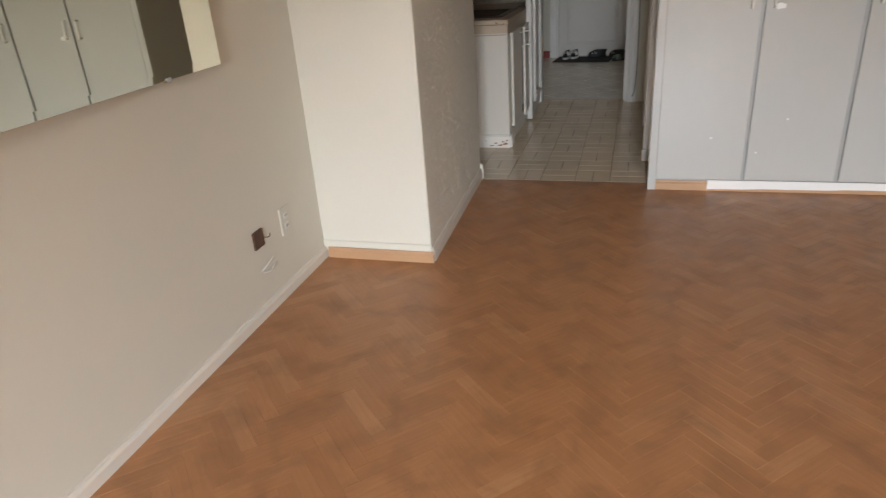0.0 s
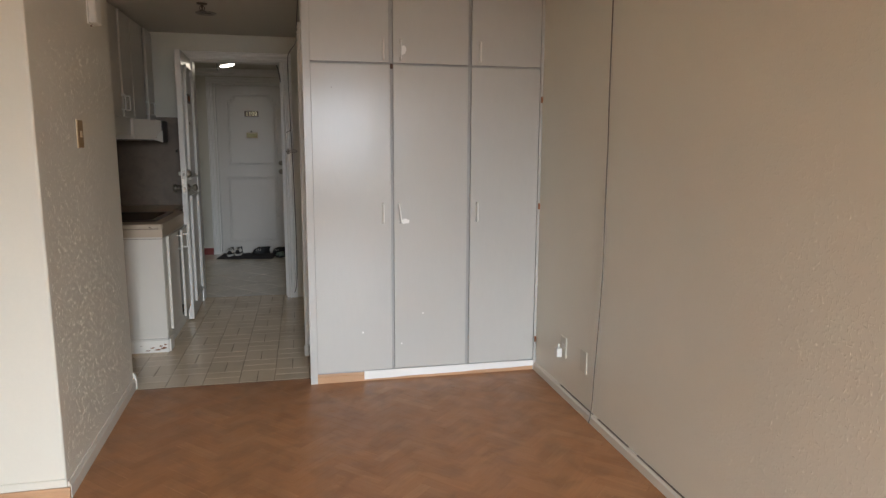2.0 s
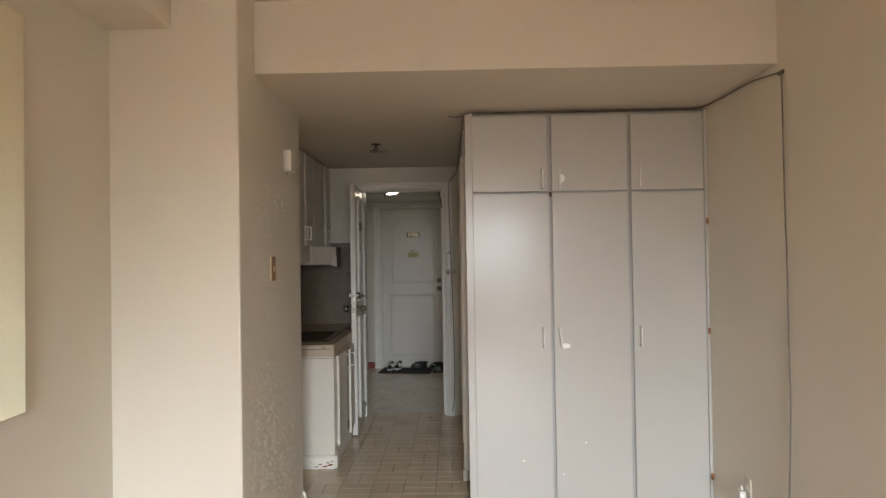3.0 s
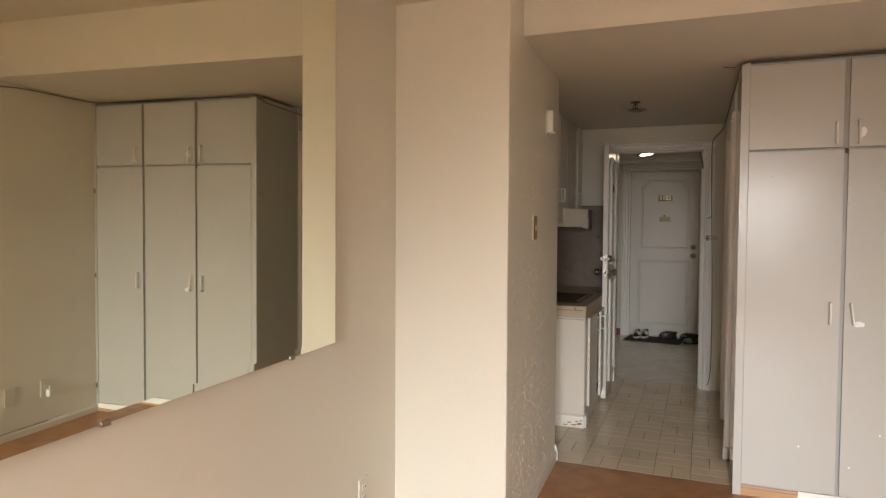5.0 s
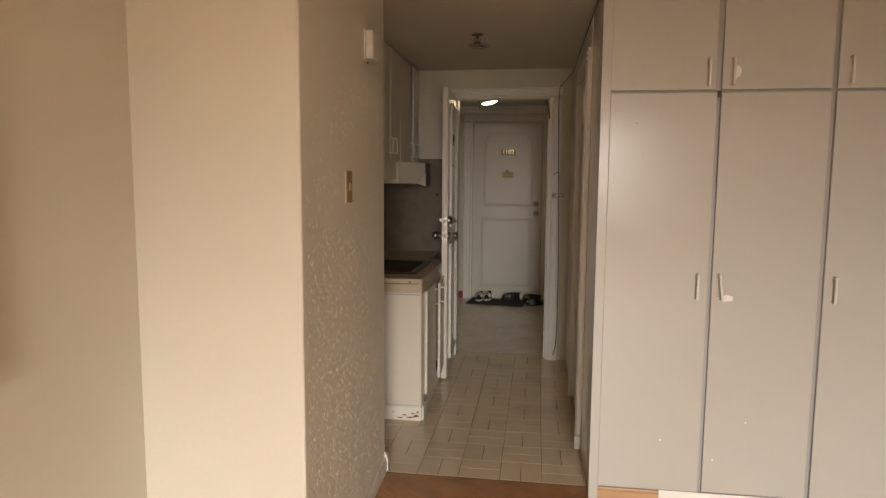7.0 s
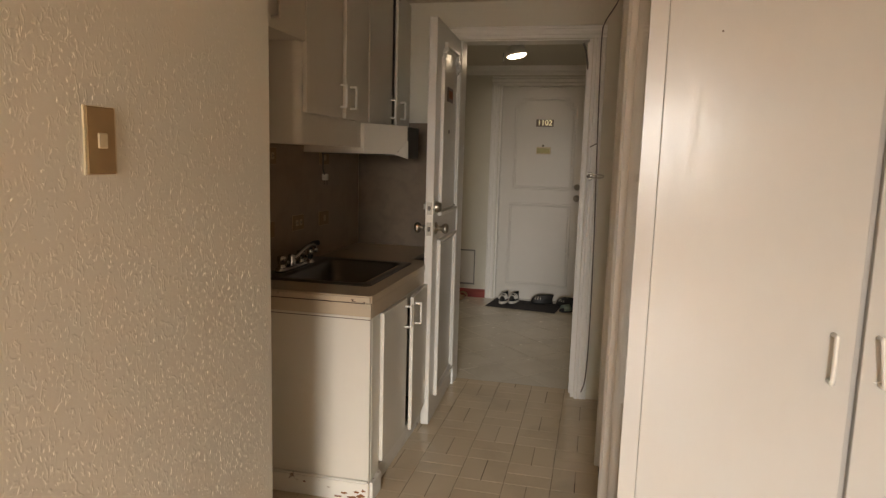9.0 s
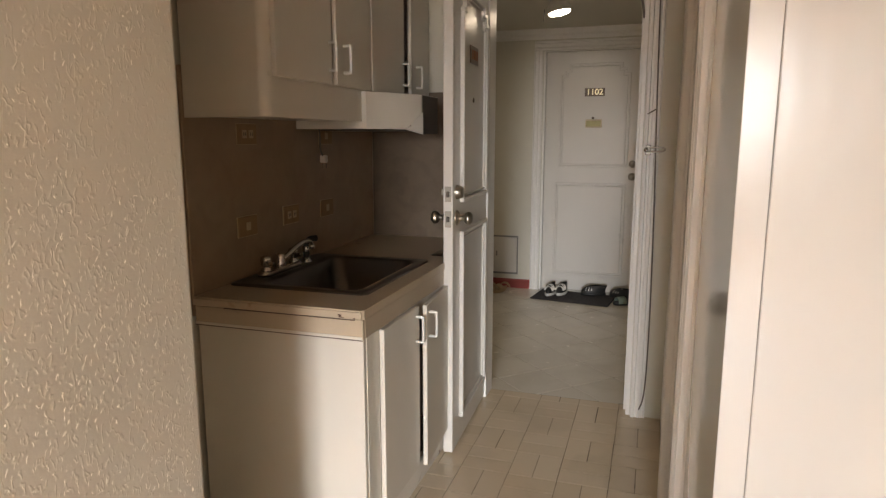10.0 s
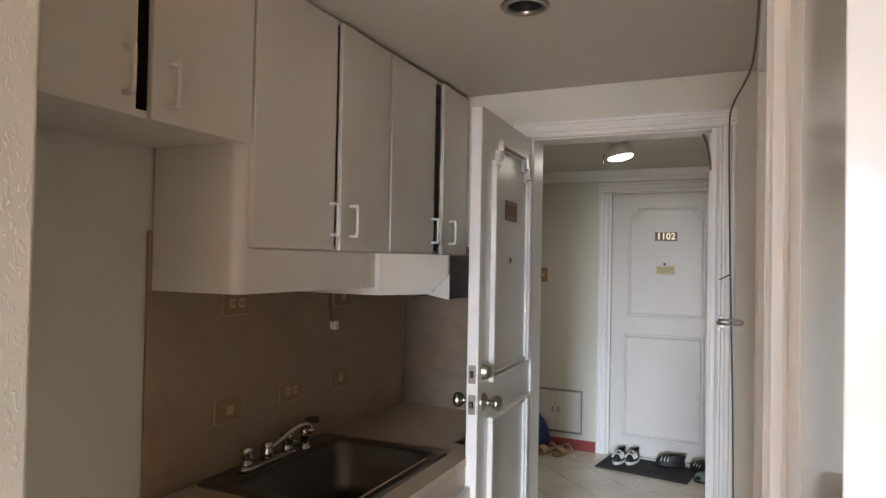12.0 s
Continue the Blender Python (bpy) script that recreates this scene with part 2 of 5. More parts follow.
M_MAT = paint("rubber_mat", (0.035, 0.03, 0.03), 0.8, 0.25, 8, 200, 0.6, 0.003)
M_TAN = paint("tan_leather", (0.42, 0.29, 0.17), 0.6, 0.12, 12)
M_WHITESHOE = plain("white_canvas", (0.72, 0.70, 0.66), 0.7)
M_BLUE = plain("blue_plastic", (0.02, 0.035, 0.16), 0.4)
M_GREEN = plain("grey_green_rubber", (0.20, 0.27, 0.23), 0.6)
M_CANGREY = plain("grey_cabinet_trim", (0.26, 0.25, 0.23), 0.5)
M_GOLD = plain("gilt_figures", (0.93, 0.83, 0.55), 0.3, 0.6)
M_PLATEBK = plain("plate_brown", (0.10, 0.058, 0.035), 0.35)
M_SPRINK = plain("aged_bronze", (0.16, 0.13, 0.10), 0.4, 0.8)
M_RUST = paint("rust", (0.26, 0.10, 0.04), 0.9, 0.3, 40)
M_CANLIT = plain("downlight_inside", (0.07, 0.065, 0.06), 0.35)
M_LAMP = glow("lamp_diffuser", (1.0, 0.98, 0.94), 14.0)

mm, mnt, mb = base_mat("mirror_silver")
mb.inputs["Base Color"].default_value = (0.82, 0.82, 0.69, 1)
mb.inputs["Metallic"].default_value = 1.0
mb.inputs["Roughness"].default_value = 0.015
M_MIRROR = mm
gm, gnt, gb = base_mat("window_glass")
gb.inputs["Base Color"].default_value = (1, 1, 1, 1)
gb.inputs["Roughness"].default_value = 0.0
gb.inputs["Transmission Weight"].default_value = 1.0
gb.inputs["IOR"].default_value = 1.45
M_GLASS = gm


# ---------------------------------------------------------------- mesh helpers
def box(bm, x0, y0, z0, x1, y1, z1, bevel=0.0, seg=1):
    m = Matrix.Translation(((x0 + x1) / 2, (y0 + y1) / 2, (z0 + z1) / 2)) @ Matrix.Diagonal((abs(x1 - x0), abs(y1 - y0), abs(z1 - z0), 1))
    geo = bmesh.ops.create_cube(bm, size=1.0, matrix=m)
    if bevel > 0:
        edges = list({e for v in geo["verts"] for e in v.link_edges})
        bmesh.ops.bevel(bm, geom=edges, offset=bevel, segments=seg, profile=0.5, affect="EDGES")
    return bm


def boxes(*specs, bevel=0.0, seg=1):
    bm = bmesh.new()
    for s in specs:
        box(bm, *s, bevel=bevel, seg=seg)
    return bm


def prism(bm, pts, m=None, depth=(0, 0, 1)):
    """Extrudes the flat outline pts by depth; m places it."""
    m = m or Matrix.Identity(4)
    lo = [bm.verts.new(m @ Vector(p)) for p in pts]
    hi = [bm.verts.new(m @ (Vector(p) + Vector(depth))) for p in pts]
    n = len(pts)
    bm.faces.new(lo[::-1])
    bm.faces.new(hi)
    for i in range(n):
        bm.faces.new((lo[i], lo[(i + 1) % n], hi[(i + 1) % n], hi[i]))
    bmesh.ops.recalc_face_normals(bm, faces=bm.faces)
    return bm


def revolve(bm, profile, m=None, n=20):
    """Lathe: profile of (radius, height) about the local z axis."""
    m = m or Matrix.Identity(4)
    rings = []
    for r, h in profile:
        if r < 1e-6:
            rings.append([bm.verts.new(m @ Vector((0, 0, h)))])
        else:
            rings.append([bm.verts.new(m @ Vector((r * math.cos(2 * math.pi * i / n), r * math.sin(2 * math.pi * i / n), h))) for i in range(n)])
    for a, b in zip(rings, rings[1:]):
        for i in range(n):
            j = (i + 1) % n
            if len(a) == 1 and len(b) == 1:
                continue
            if len(a) == 1:
                bm.faces.new((a[0], b[i], b[j]))
            elif len(b) == 1:
                bm.faces.new((a[i], b[0], a[j]))
            else:
                bm.faces.new((a[i], b[i], b[j], a[j]))
    bmesh.ops.recalc_face_normals(bm, faces=bm.faces)
    for f in bm.faces:
        f.smooth = True
    return bm


def smooth_path(pts, k=6):
    pts = [Vector(p) for p in pts]
    out = []
    for i in range(len(pts) - 1):
        p0, p1, p2, p3 = pts[max(i - 1, 0)], pts[i], pts[i + 1], pts[min(i + 2, len(pts) - 1)]
        for s in range(k):
            t = s / k
            out.append(0.5 * ((2 * p1) + (p2 - p0) * t + (2 * p0 - 5 * p1 + 4 * p2 - p3) * t * t + (3 * p1 - p0 - 3 * p2 + p3) * t ** 3))
    out.append(pts[-1])
    return out


def tube(bm, pts, r, n=7):
    pts = [Vector(p) for p in pts]
    rings, prev = [], None
    for i, p in enumerate(pts):
        d = (pts[min(i + 1, len(pts) - 1)] - pts[max(i - 1, 0)]).normalized()
        if prev is None:
            prev = d.orthogonal().normalized()
        a = (prev - d * prev.dot(d)).normalized()
        b = d.cross(a)
        prev = a
        rad = r[i] if isinstance(r, (list, tuple)) else r
        rings.append([bm.verts.new(p + rad * (math.cos(2 * math.pi * k / n) * a + math.sin(2 * math.pi * k / n) * b)) for k in range(n)])
    for a, b in zip(rings, rings[1:]):
        for k in range(n):
            bm.faces.new((a[k], a[(k + 1) % n], b[(k + 1) % n], b[k])).smooth = True
    bm.faces.new(rings[0][::-1])
    bm.faces.new(rings[-1])
    bmesh.ops.recalc_face_normals(bm, faces=bm.faces)
    return bm


def loft(bm, loops, cap0=False, cap1=False):
    rows = [[bm.verts.new(p) for p in lp] for lp in loops]
    n = len(rows[0])
    for a, b in zip(rows, rows[1:]):
        for k in range(n):
            bm.faces.new((a[k], a[(k + 1) % n], b[(k + 1) % n], b[k])).smooth = True
    if cap0:
        bm.faces.new(rows[0][::-1])
    if cap1:
        bm.faces.new(rows[-1])
    bmesh.ops.recalc_face_normals(bm, faces=bm.faces)
    return bm


def round_rect(cx, cy, w, h, r, z, k=5):
    pts = []
    for qx, qy, a0 in ((1, 1, 0), (-1, 1, 90), (-1, -1, 180), (1, -1, 270)):
        for i in range(k + 1):
            a = radians(a0 + 90 * i / k)
            pts.append((cx + qx * (w / 2 - r) + r * math.cos(a), cy + qy * (h / 2 - r) + r * math.sin(a), z))
    return pts


def mesh_of(name, bm, material):
    me = bpy.data.meshes.new(name)
    bm.to_mesh(me)
    bm.free()
    me.materials.append(material)
    return me


def thing(name, loc, label, category, group="", kind=""):
    ob = new(name)
    ob.location = loc
    ob.empty_display_size = 0.05
    return tagged(ob, label, category, group, kind)


def origin(ob):
    p = Vector(ob.location)
    while ob.parent:
        ob = ob.parent
        p += Vector(ob.location)
    return p


def part(name, bm, material, parent, label=""):
    """Links a bmesh, given in room coordinates, as one mesh under a thing or part."""
    bmesh.ops.translate(bm, verts=bm.verts, vec=-origin(parent))
    ob = new(name, mesh_of(name, bm, material))
    ob.parent = parent
    return tagged(ob, label)


def single(name, bm, material, label, category, group="", kind="", base=None):
    """A thing made of one mesh; its origin lies at base or under its middle."""
    if base is None:
        xs, ys, zs = zip(*[v.co for v in bm.verts])
        base = ((min(xs) + max(xs)) / 2, (min(ys) + max(ys)) / 2, min(zs))
    bmesh.ops.translate(bm, verts=bm.verts, vec=-Vector(base))
    ob = new(name, mesh_of(name, bm, material))
    ob.location = base
    return tagged(ob, label, category, group, kind)


def structure(name, bm, material, label="", category="wall"):
    ob = new(name, mesh_of(name, bm, material))
    return tagged(ob, label, category, "", "structure")


# ---------------------------------------------------------------- structure
structure("wall_left", boxes((L - 0.15, YW - 0.15, -0.1, L, YP + 0.05, ZC)), M_WALL, "smooth cream painted living room wall")
structure("beam_left", boxes((L, YW, 2.44, -0.969, YP, ZC), bevel=0.004), M_WALL, "cream painted beam along the ceiling edge", "beam")
wall_r = structure("wall_right", boxes((R, YW - 0.15, -0.1, R + 0.15, YD, ZC)), M_STUCCO, "cream painted wall with trowelled stucco ridges")
bm = prism(bmesh.new(), [(L - 0.15, YP, -0.1), (XP, YP, -0.1), (XPE, YE, -0.1), (L - 0.15, YE, -0.1)], None, (0, 0, ZC + 0.1))
bmesh.ops.bevel(bm, geom=[e for e in bm.edges if abs(e.verts[0].co.z - e.verts[1].co.z) > 1], offset=0.008, segments=3, profile=0.5, affect="EDGES")
pillar = structure("wall_pillar", bm, M_STUCCO, "cream pillar block, smooth in front and stucco on its side")
pillar.data.materials.append(M_WALL)
for f in pillar.data.polygons:
    if f.normal.y < -0.7:
        f.material_index = 1


def stucco_strokes(parent, wall_x, side, y0, y1, z0, z1, count, seed, tall=1.0):
    """Short curled paint ridges on a wall across x, thickest low down."""
    rnd = random.Random(seed)
    vs, fs = [], []
    clumps = [(rnd.uniform(y0, y1), rnd.uniform(z0, z1), rnd.uniform(0.5, 1.0)) for _ in range(70)]
    for _ in range(count):
        y, z = rnd.uniform(y0, y1), rnd.uniform(z0, z1)
        keep = 0.95 - 0.33 * z / 1.0
        for cy, cz, w in clumps:
            if abs(y - cy) < 0.05 and abs(z - cz) < 0.09:
                keep -= 0.35 * w
        if rnd.random() > max(0.12, keep):
            continue
        x = wall_x(y)
        ln, w, h = rnd.uniform(0.004, 0.013) * tall, rnd.uniform(0.0008, 0.0016) * tall, rnd.uniform(0.2, 0.68) * 0.001 * tall
        a = math.radians(90 + rnd.gauss(0, 28))
        bend = rnd.gauss(0, 0.7)
        o = len(vs)
        py, pz = y, z
        for k in range(4):
            f = (0.25, 1.0, 0.9, 0.2)[k]
            ny, nz = -math.sin(a), math.cos(a)
            vs += [(x - side * 0.0004, py + ny * w * f, pz + nz * w * f), (x + side * h * f, py, pz), (x - side * 0.0004, py - ny * w * f, pz - nz * w * f)]
            py, pz = py + math.cos(a) * ln / 3, pz + math.sin(a) * ln / 3
            a += bend / 3
        for k in range(3):
            b = o + 3 * k
            fs += [(b, b + 1, b + 4, b + 3), (b + 1, b + 2, b + 5, b + 4)]
    me = bpy.data.meshes.new("stucco_ridges")
    me.from_pydata(vs, [], fs)
    me.materials.append(M_STUCCO)
    ob = new("stucco_ridges", me)
    ob.parent = parent
    return tagged(ob, "fine curled paint ridges on the stucco", "", "", "stuff")


stucco_strokes(pillar, pillar_x, 1, YP + 0.015, YE - 0.015, 0.08, ZS + 0.2, 13500, 21)
stucco_strokes(wall_r, lambda y: R, -1, 0.9, 3.3, 0.10, 1.2, 2600, 22, 1.35)
structure("wall_kitchen", boxes((XK - 0.15, YE - 0.02, -0.1, XK, YD + 0.05, ZS + 0.1)), M_WALL, "cream painted wall behind the kitchen counter")
structure("wall_entry", boxes((XK - 0.15, YD, -0.1, -0.665, YO, ZS + 0.05), (-0.665, YD, 2.105, 0.105, YO, ZS + 0.05), (0.105, YD, -0.1, 1.9, YO, ZS + 0.05)),
          M_WALL, "off-white wall around the entrance doorway")
structure("wall_hallway", boxes((XH, 4.605, -0.1, XH + 0.12, 4.68, ZS), (XH, 4.68, 2.07, XH + 0.12, 5.48, ZS), (XH, 5.48, -0.1, XH + 0.12, YD, ZS)),
          M_TRIM, "white enamel hallway wall around the bathroom door")
structure("wall_window", boxes((L - 0.15, YW - 0.15, -0.1, WINX0, YW, ZC), (WINX1, YW - 0.15, -0.1, R + 0.15, YW, ZC),
                               (WINX0, YW - 0.15, -0.1, WINX1, YW, WINZ0), (WINX0, YW - 0.15, WINZ1, WINX1, YW, ZC)), M_WALL, "cream painted wall with the wide window")
structure("wall_corridor_far", boxes((-3.6, YF, -0.1, -0.80, YF + 0.15, ZS), (-0.80, YF, 2.14, 0.07, YF + 0.15, ZS), (0.07, YF, -0.1, 2.6, YF + 0.15, ZS)), M_WALL, "off-white building corridor wall facing the entrance")
structure("wall_corridor_west", boxes((-3.75, YO, -0.1, -3.6, YF + 0.15, ZS)), M_WALL, "off-white corridor end wall")
structure("wall_corridor_east", boxes((2.6, YO, -0.1, 2.75, YF + 0.15, ZS)), M_WALL, "off-white corridor end wall")
structure("wall_corridor_near_west", boxes((-3.6, YO - 0.13, -0.1, XK - 0.15, YO, ZS)), M_WALL, "off-white corridor side wall")
structure("wall_corridor_near_east", boxes((1.9, YO - 0.13, -0.1, 2.6, YO, ZS)), M_WALL, "off-white corridor side wall")
structure("ceiling_living", boxes((L - 0.15, YW - 0.15, ZC, R + 0.15, YB, ZC + 0.1)), M_CEIL, "cream painted living room ceiling", "ceiling")
bm = bmesh.new()
edges = []
for lp in ([(XP - 0.02, YB), (R, YB), (R, YD), (XK - 0.15, YD), (XK - 0.15, YE - 0.03), (XPE - 0.02, YE - 0.03)],
           [(-0.395 + 0.060 * math.cos(2 * math.pi * k / 28), 5.42 + 0.060 * math.sin(2 * math.pi * k / 28)) for k in range(28)]):
    vs = [bm.verts.new((x, y, ZS)) for x, y in lp]
    edges += [bm.edges.new((vs[k], vs[(k + 1) % len(vs)])) for k in range(len(vs))]
bmesh.ops.triangle_fill(bm, edges=edges, use_beauty=True)
ex = bmesh.ops.extrude_face_region(bm, geom=bm.faces[:])
bmesh.ops.translate(bm, verts=[g for g in ex["geom"] if isinstance(g, bmesh.types.BMVert)], vec=(0, 0, ZC + 0.1 - ZS))
bmesh.ops.recalc_face_normals(bm, faces=bm.faces)
structure("ceiling_soffit", bm, M_CEIL, "cream painted dropped ceiling over wardrobe and kitchen", "ceiling")
structure("ceiling_corridor", boxes((-3.75, YO, ZS, 2.75, YF + 0.15, ZS + 0.1)), M_CEIL, "off-white corridor ceiling", "ceiling")

# crown moulding over the corridor's far wall
structure("trim_corridor_crown", prism(bmesh.new(), [(0, YF, 2.235), (0, YF - 0.02, 2.235), (0, YF - 0.024, 2.26), (0, YF - 0.045, 2.275), (0, YF - 0.05, ZS), (0, YF, ZS)],
                                      Matrix.Translation((-3.6, 0, 0)), (6.2, 0, 0)), M_TRIM, "white painted crown moulding", "moulding")


def skirting(name, x0, y0, x1, y1, side, h, t, material, label):
    """Skirting along an axis; side is the way it stands proud."""
    if abs(x1 - x0) > abs(y1 - y0):
        pr = [(0, 0), (t, 0), (t, h * 0.72), (t * 0.6, h * 0.86), (t * 0.45, h), (0, h)]
        bm = prism(bmesh.new(), [(0, side * a, b) for a, b in pr], Matrix.Translation((x0, y0, 0)), (x1 - x0, 0, 0))
    else:
        pr = [(0, 0), (t, 0), (t, h * 0.72), (t * 0.6, h * 0.86), (t * 0.45, h), (0, h)]
        bm = prism(bmesh.new(), [(side * a, 0, b) for a, b in pr], Matrix.Translation((x0, y0, 0)), (0, y1 - y0, 0))
    return structure(name, bm, material, label, "baseboard")


skirting("baseboard_left", L, YW, L, YP, 1, 0.052, 0.013, M_SKIRT, "cream painted baseboard")
skirting("baseboard_right", R, YW, R, 4.04, -1, 0.052, 0.014, M_SKIRT, "cream painted scuffed baseboard")
structure("baseboard_pillar_side", prism(bmesh.new(), [(0, 0, 0), (0.013, 0, 0), (0.013, 0, 0.049), (0.008, 0, 0.058), (0.006, 0, 0.068), (0, 0, 0.068)],
                                         Matrix.Translation((XP, YP + 0.01, 0)), (XPE - XP, YE - YP - 0.01, 0)), M_SKIRT, "cream painted baseboard with a curled end", "baseboard")
for ya, yb in ((1.35, 2.75), (2.83, 3.14), (3.20, 3.62)):
    structure("trim_baseboard_crack", boxes((R - 0.0075, ya, 0.0515, R - 0.0005, yb, 0.0545)), M_CABLE, "dark open crack above the baseboard", "trim")
skirting("baseboard_pillar_front", L + 0.02, YP, XP + 0.012, YP, -1, 0.052, 0.012, M_WOODSK, "bare wood baseboard under the pillar paint")
structure("trim_pillar_lip", boxes((L + 0.001, YP - 0.008, 0.054, XP + 0.004, YP, 0.088), bevel=0.003), M_WALL, "cream paint lip above the wooden baseboard", "trim")
skirting("baseboard_corridor", -3.6, YF, -0.885, YF, -1, 0.085, 0.014, M_RED, "dark red tile baseboard in the corridor")

# window behind the walker
win = thing("window_1", (WINXM, YW - 0.08, WINZ0), "wide aluminium window with two clear panes", "window", kind="structure")
part("window_frame", boxes((WINX0, YW - 0.11, WINZ0, WINX1, YW - 0.06, WINZ0 + 0.05), (WINX0, YW - 0.11, WINZ1 - 0.05, WINX1, YW - 0.06, WINZ1),
                           (WINX0, YW - 0.11, WINZ0 + 0.05, WINX0 + 0.05, YW - 0.06, WINZ1 - 0.05), (WINX1 - 0.05, YW - 0.11, WINZ0 + 0.05, WINX1, YW - 0.06, WINZ1 - 0.05),
                           (WINXM - 0.025, YW - 0.11, WINZ0 + 0.05, WINXM + 0.025, YW - 0.06, WINZ1 - 0.05)), M_PLASTIC, win)
for x0, x1 in ((WINX0 + 0.05, WINXM - 0.025), (WINXM + 0.025, WINX1 - 0.05)):
    p = part("pane", boxes((x0, YW - 0.10, WINZ0 + 0.05, x1, YW - 0.094, WINZ1 - 0.05)), M_GLASS, win)
    p.visible_shadow = False
structure("window_sill", boxes((WINX0 - 0.03, YW - 0.06, WINZ0 - 0.03, WINX1 + 0.03, YW + 0.05, WINZ0 - 0.002), bevel=0.004), M_TRIM, "white painted window sill", "sill")


# ---------------------------------------------------------------- trims and doors
CASING = [(0, 0), (0, 0.016), (0.008, 0.022), (0.016, 0.022), (0.020, 0.014), (0.030, 0.014), (0.034, 0.020), (0.048, 0.020), (0.052, 0.013), (0.060, 0.013), (0.064, 0.018), (0.070, 0.014), (0.070, 0)]


def casing_piece(u_axis, out_axis, start, length_axis, scale=1.0):
    """Fluted casing: profile across u_axis, proud along out_axis, run along length_axis."""
    u, o = Vector(u_axis) * scale, Vector(out_axis)
    pts = [u * a + o * b for a, b in CASING]
    return prism(bmesh.new(), pts, Matrix.Translation(start), length_axis)


cas = thing("door_casing_entry", (-0.28, YD, 0), "white enamel fluted casing around the entrance doorway", "door frame", kind="structure")
part("side_casing", casing_piece((1, 0, 0), (0, -1, 0), (0.108, YD, 0.0), (0, 0, 2.105)), M_TRIM, cas, "white fluted casing with chipped foot")
part("side_casing", casing_piece((-1, 0, 0), (0, -1, 0), (-0.668, YD, 0), (0, 0, 2.105)), M_TRIM, cas)
part("head_casing", casing_piece((0, 0, 1), (0, -1, 0), (-0.738, YD, 2.107), (0.916, 0, 0)), M_TRIM, cas)
part("jamb", boxes((0.085, YD + 0.002, 0, 0.105, YO + 0.01, 2.105), (-0.665, YD + 0.002, 0, -0.645, YO + 0.01, 2.105), (-0.645, YD + 0.002, 2.097, 0.085, YO + 0.01, 2.1045), bevel=0.002), M_TRIM, cas)
part("door_stop", boxes((0.073, YO - 0.06, 0, 0.085, YO - 0.02, 2.097)), M_TRIM, cas)

cas2 = thing("door_casing_bathroom", (XH, 5.08, 0), "white enamel casing around the bathroom door", "door frame", kind="structure")
part("side_casing", casing_piece((0, -1, 0), (-1, 0, 0), (XH, 4.683, 0.0), (0, 0, 2.07)), M_TRIM, cas2)
part("side_casing", casing_piece((0, 1, 0), (-1, 0, 0), (XH, 5.477, 0.0), (0, 0, 2.07)), M_TRIM, cas2)
part("head_casing", casing_piece((0, 0, 1), (-1, 0, 0), (XH, 4.613, 2.072), (0, 0.934, 0)), M_TRIM, cas2)
part("jamb", boxes((XH + 0.004, 4.68, 0, XH + 0.12, 4.698, 2.07), (XH + 0.004, 5.462, 0, XH + 0.12, 5.48, 2.07), (XH + 0.004, 4.698, 2.052, XH + 0.12, 5.462, 2.07)), M_TRIM, cas2)
bd = thing("door_bathroom", (XH + 0.04, 5.08, 0), "closed white flush bathroom door", "door", kind="structure")
part("leaf", boxes((XH + 0.012, 4.700, 0.01, XH + 0.05, 5.460, 2.05), bevel=0.003), M_DOOR, bd)


def seg_strip(bm, pts, w, d, y):
    """Axis-aligned moulding strip on the x-z plane, proud by d towards -y."""
    for (xa, za), (xb, zb) in zip(pts, pts[1:]):
        if abs(xa - xb) > abs(za - zb):
            box(bm, min(xa, xb) - w / 2, y - d, za - w / 2, max(xa, xb) + w / 2, y, za + w / 2, 0.003)
        else:
            box(bm, xa - w / 2, y - d, min(za, zb) + w / 2, xa + w / 2, y, max(za, zb) - w / 2, 0.003)
    return bm


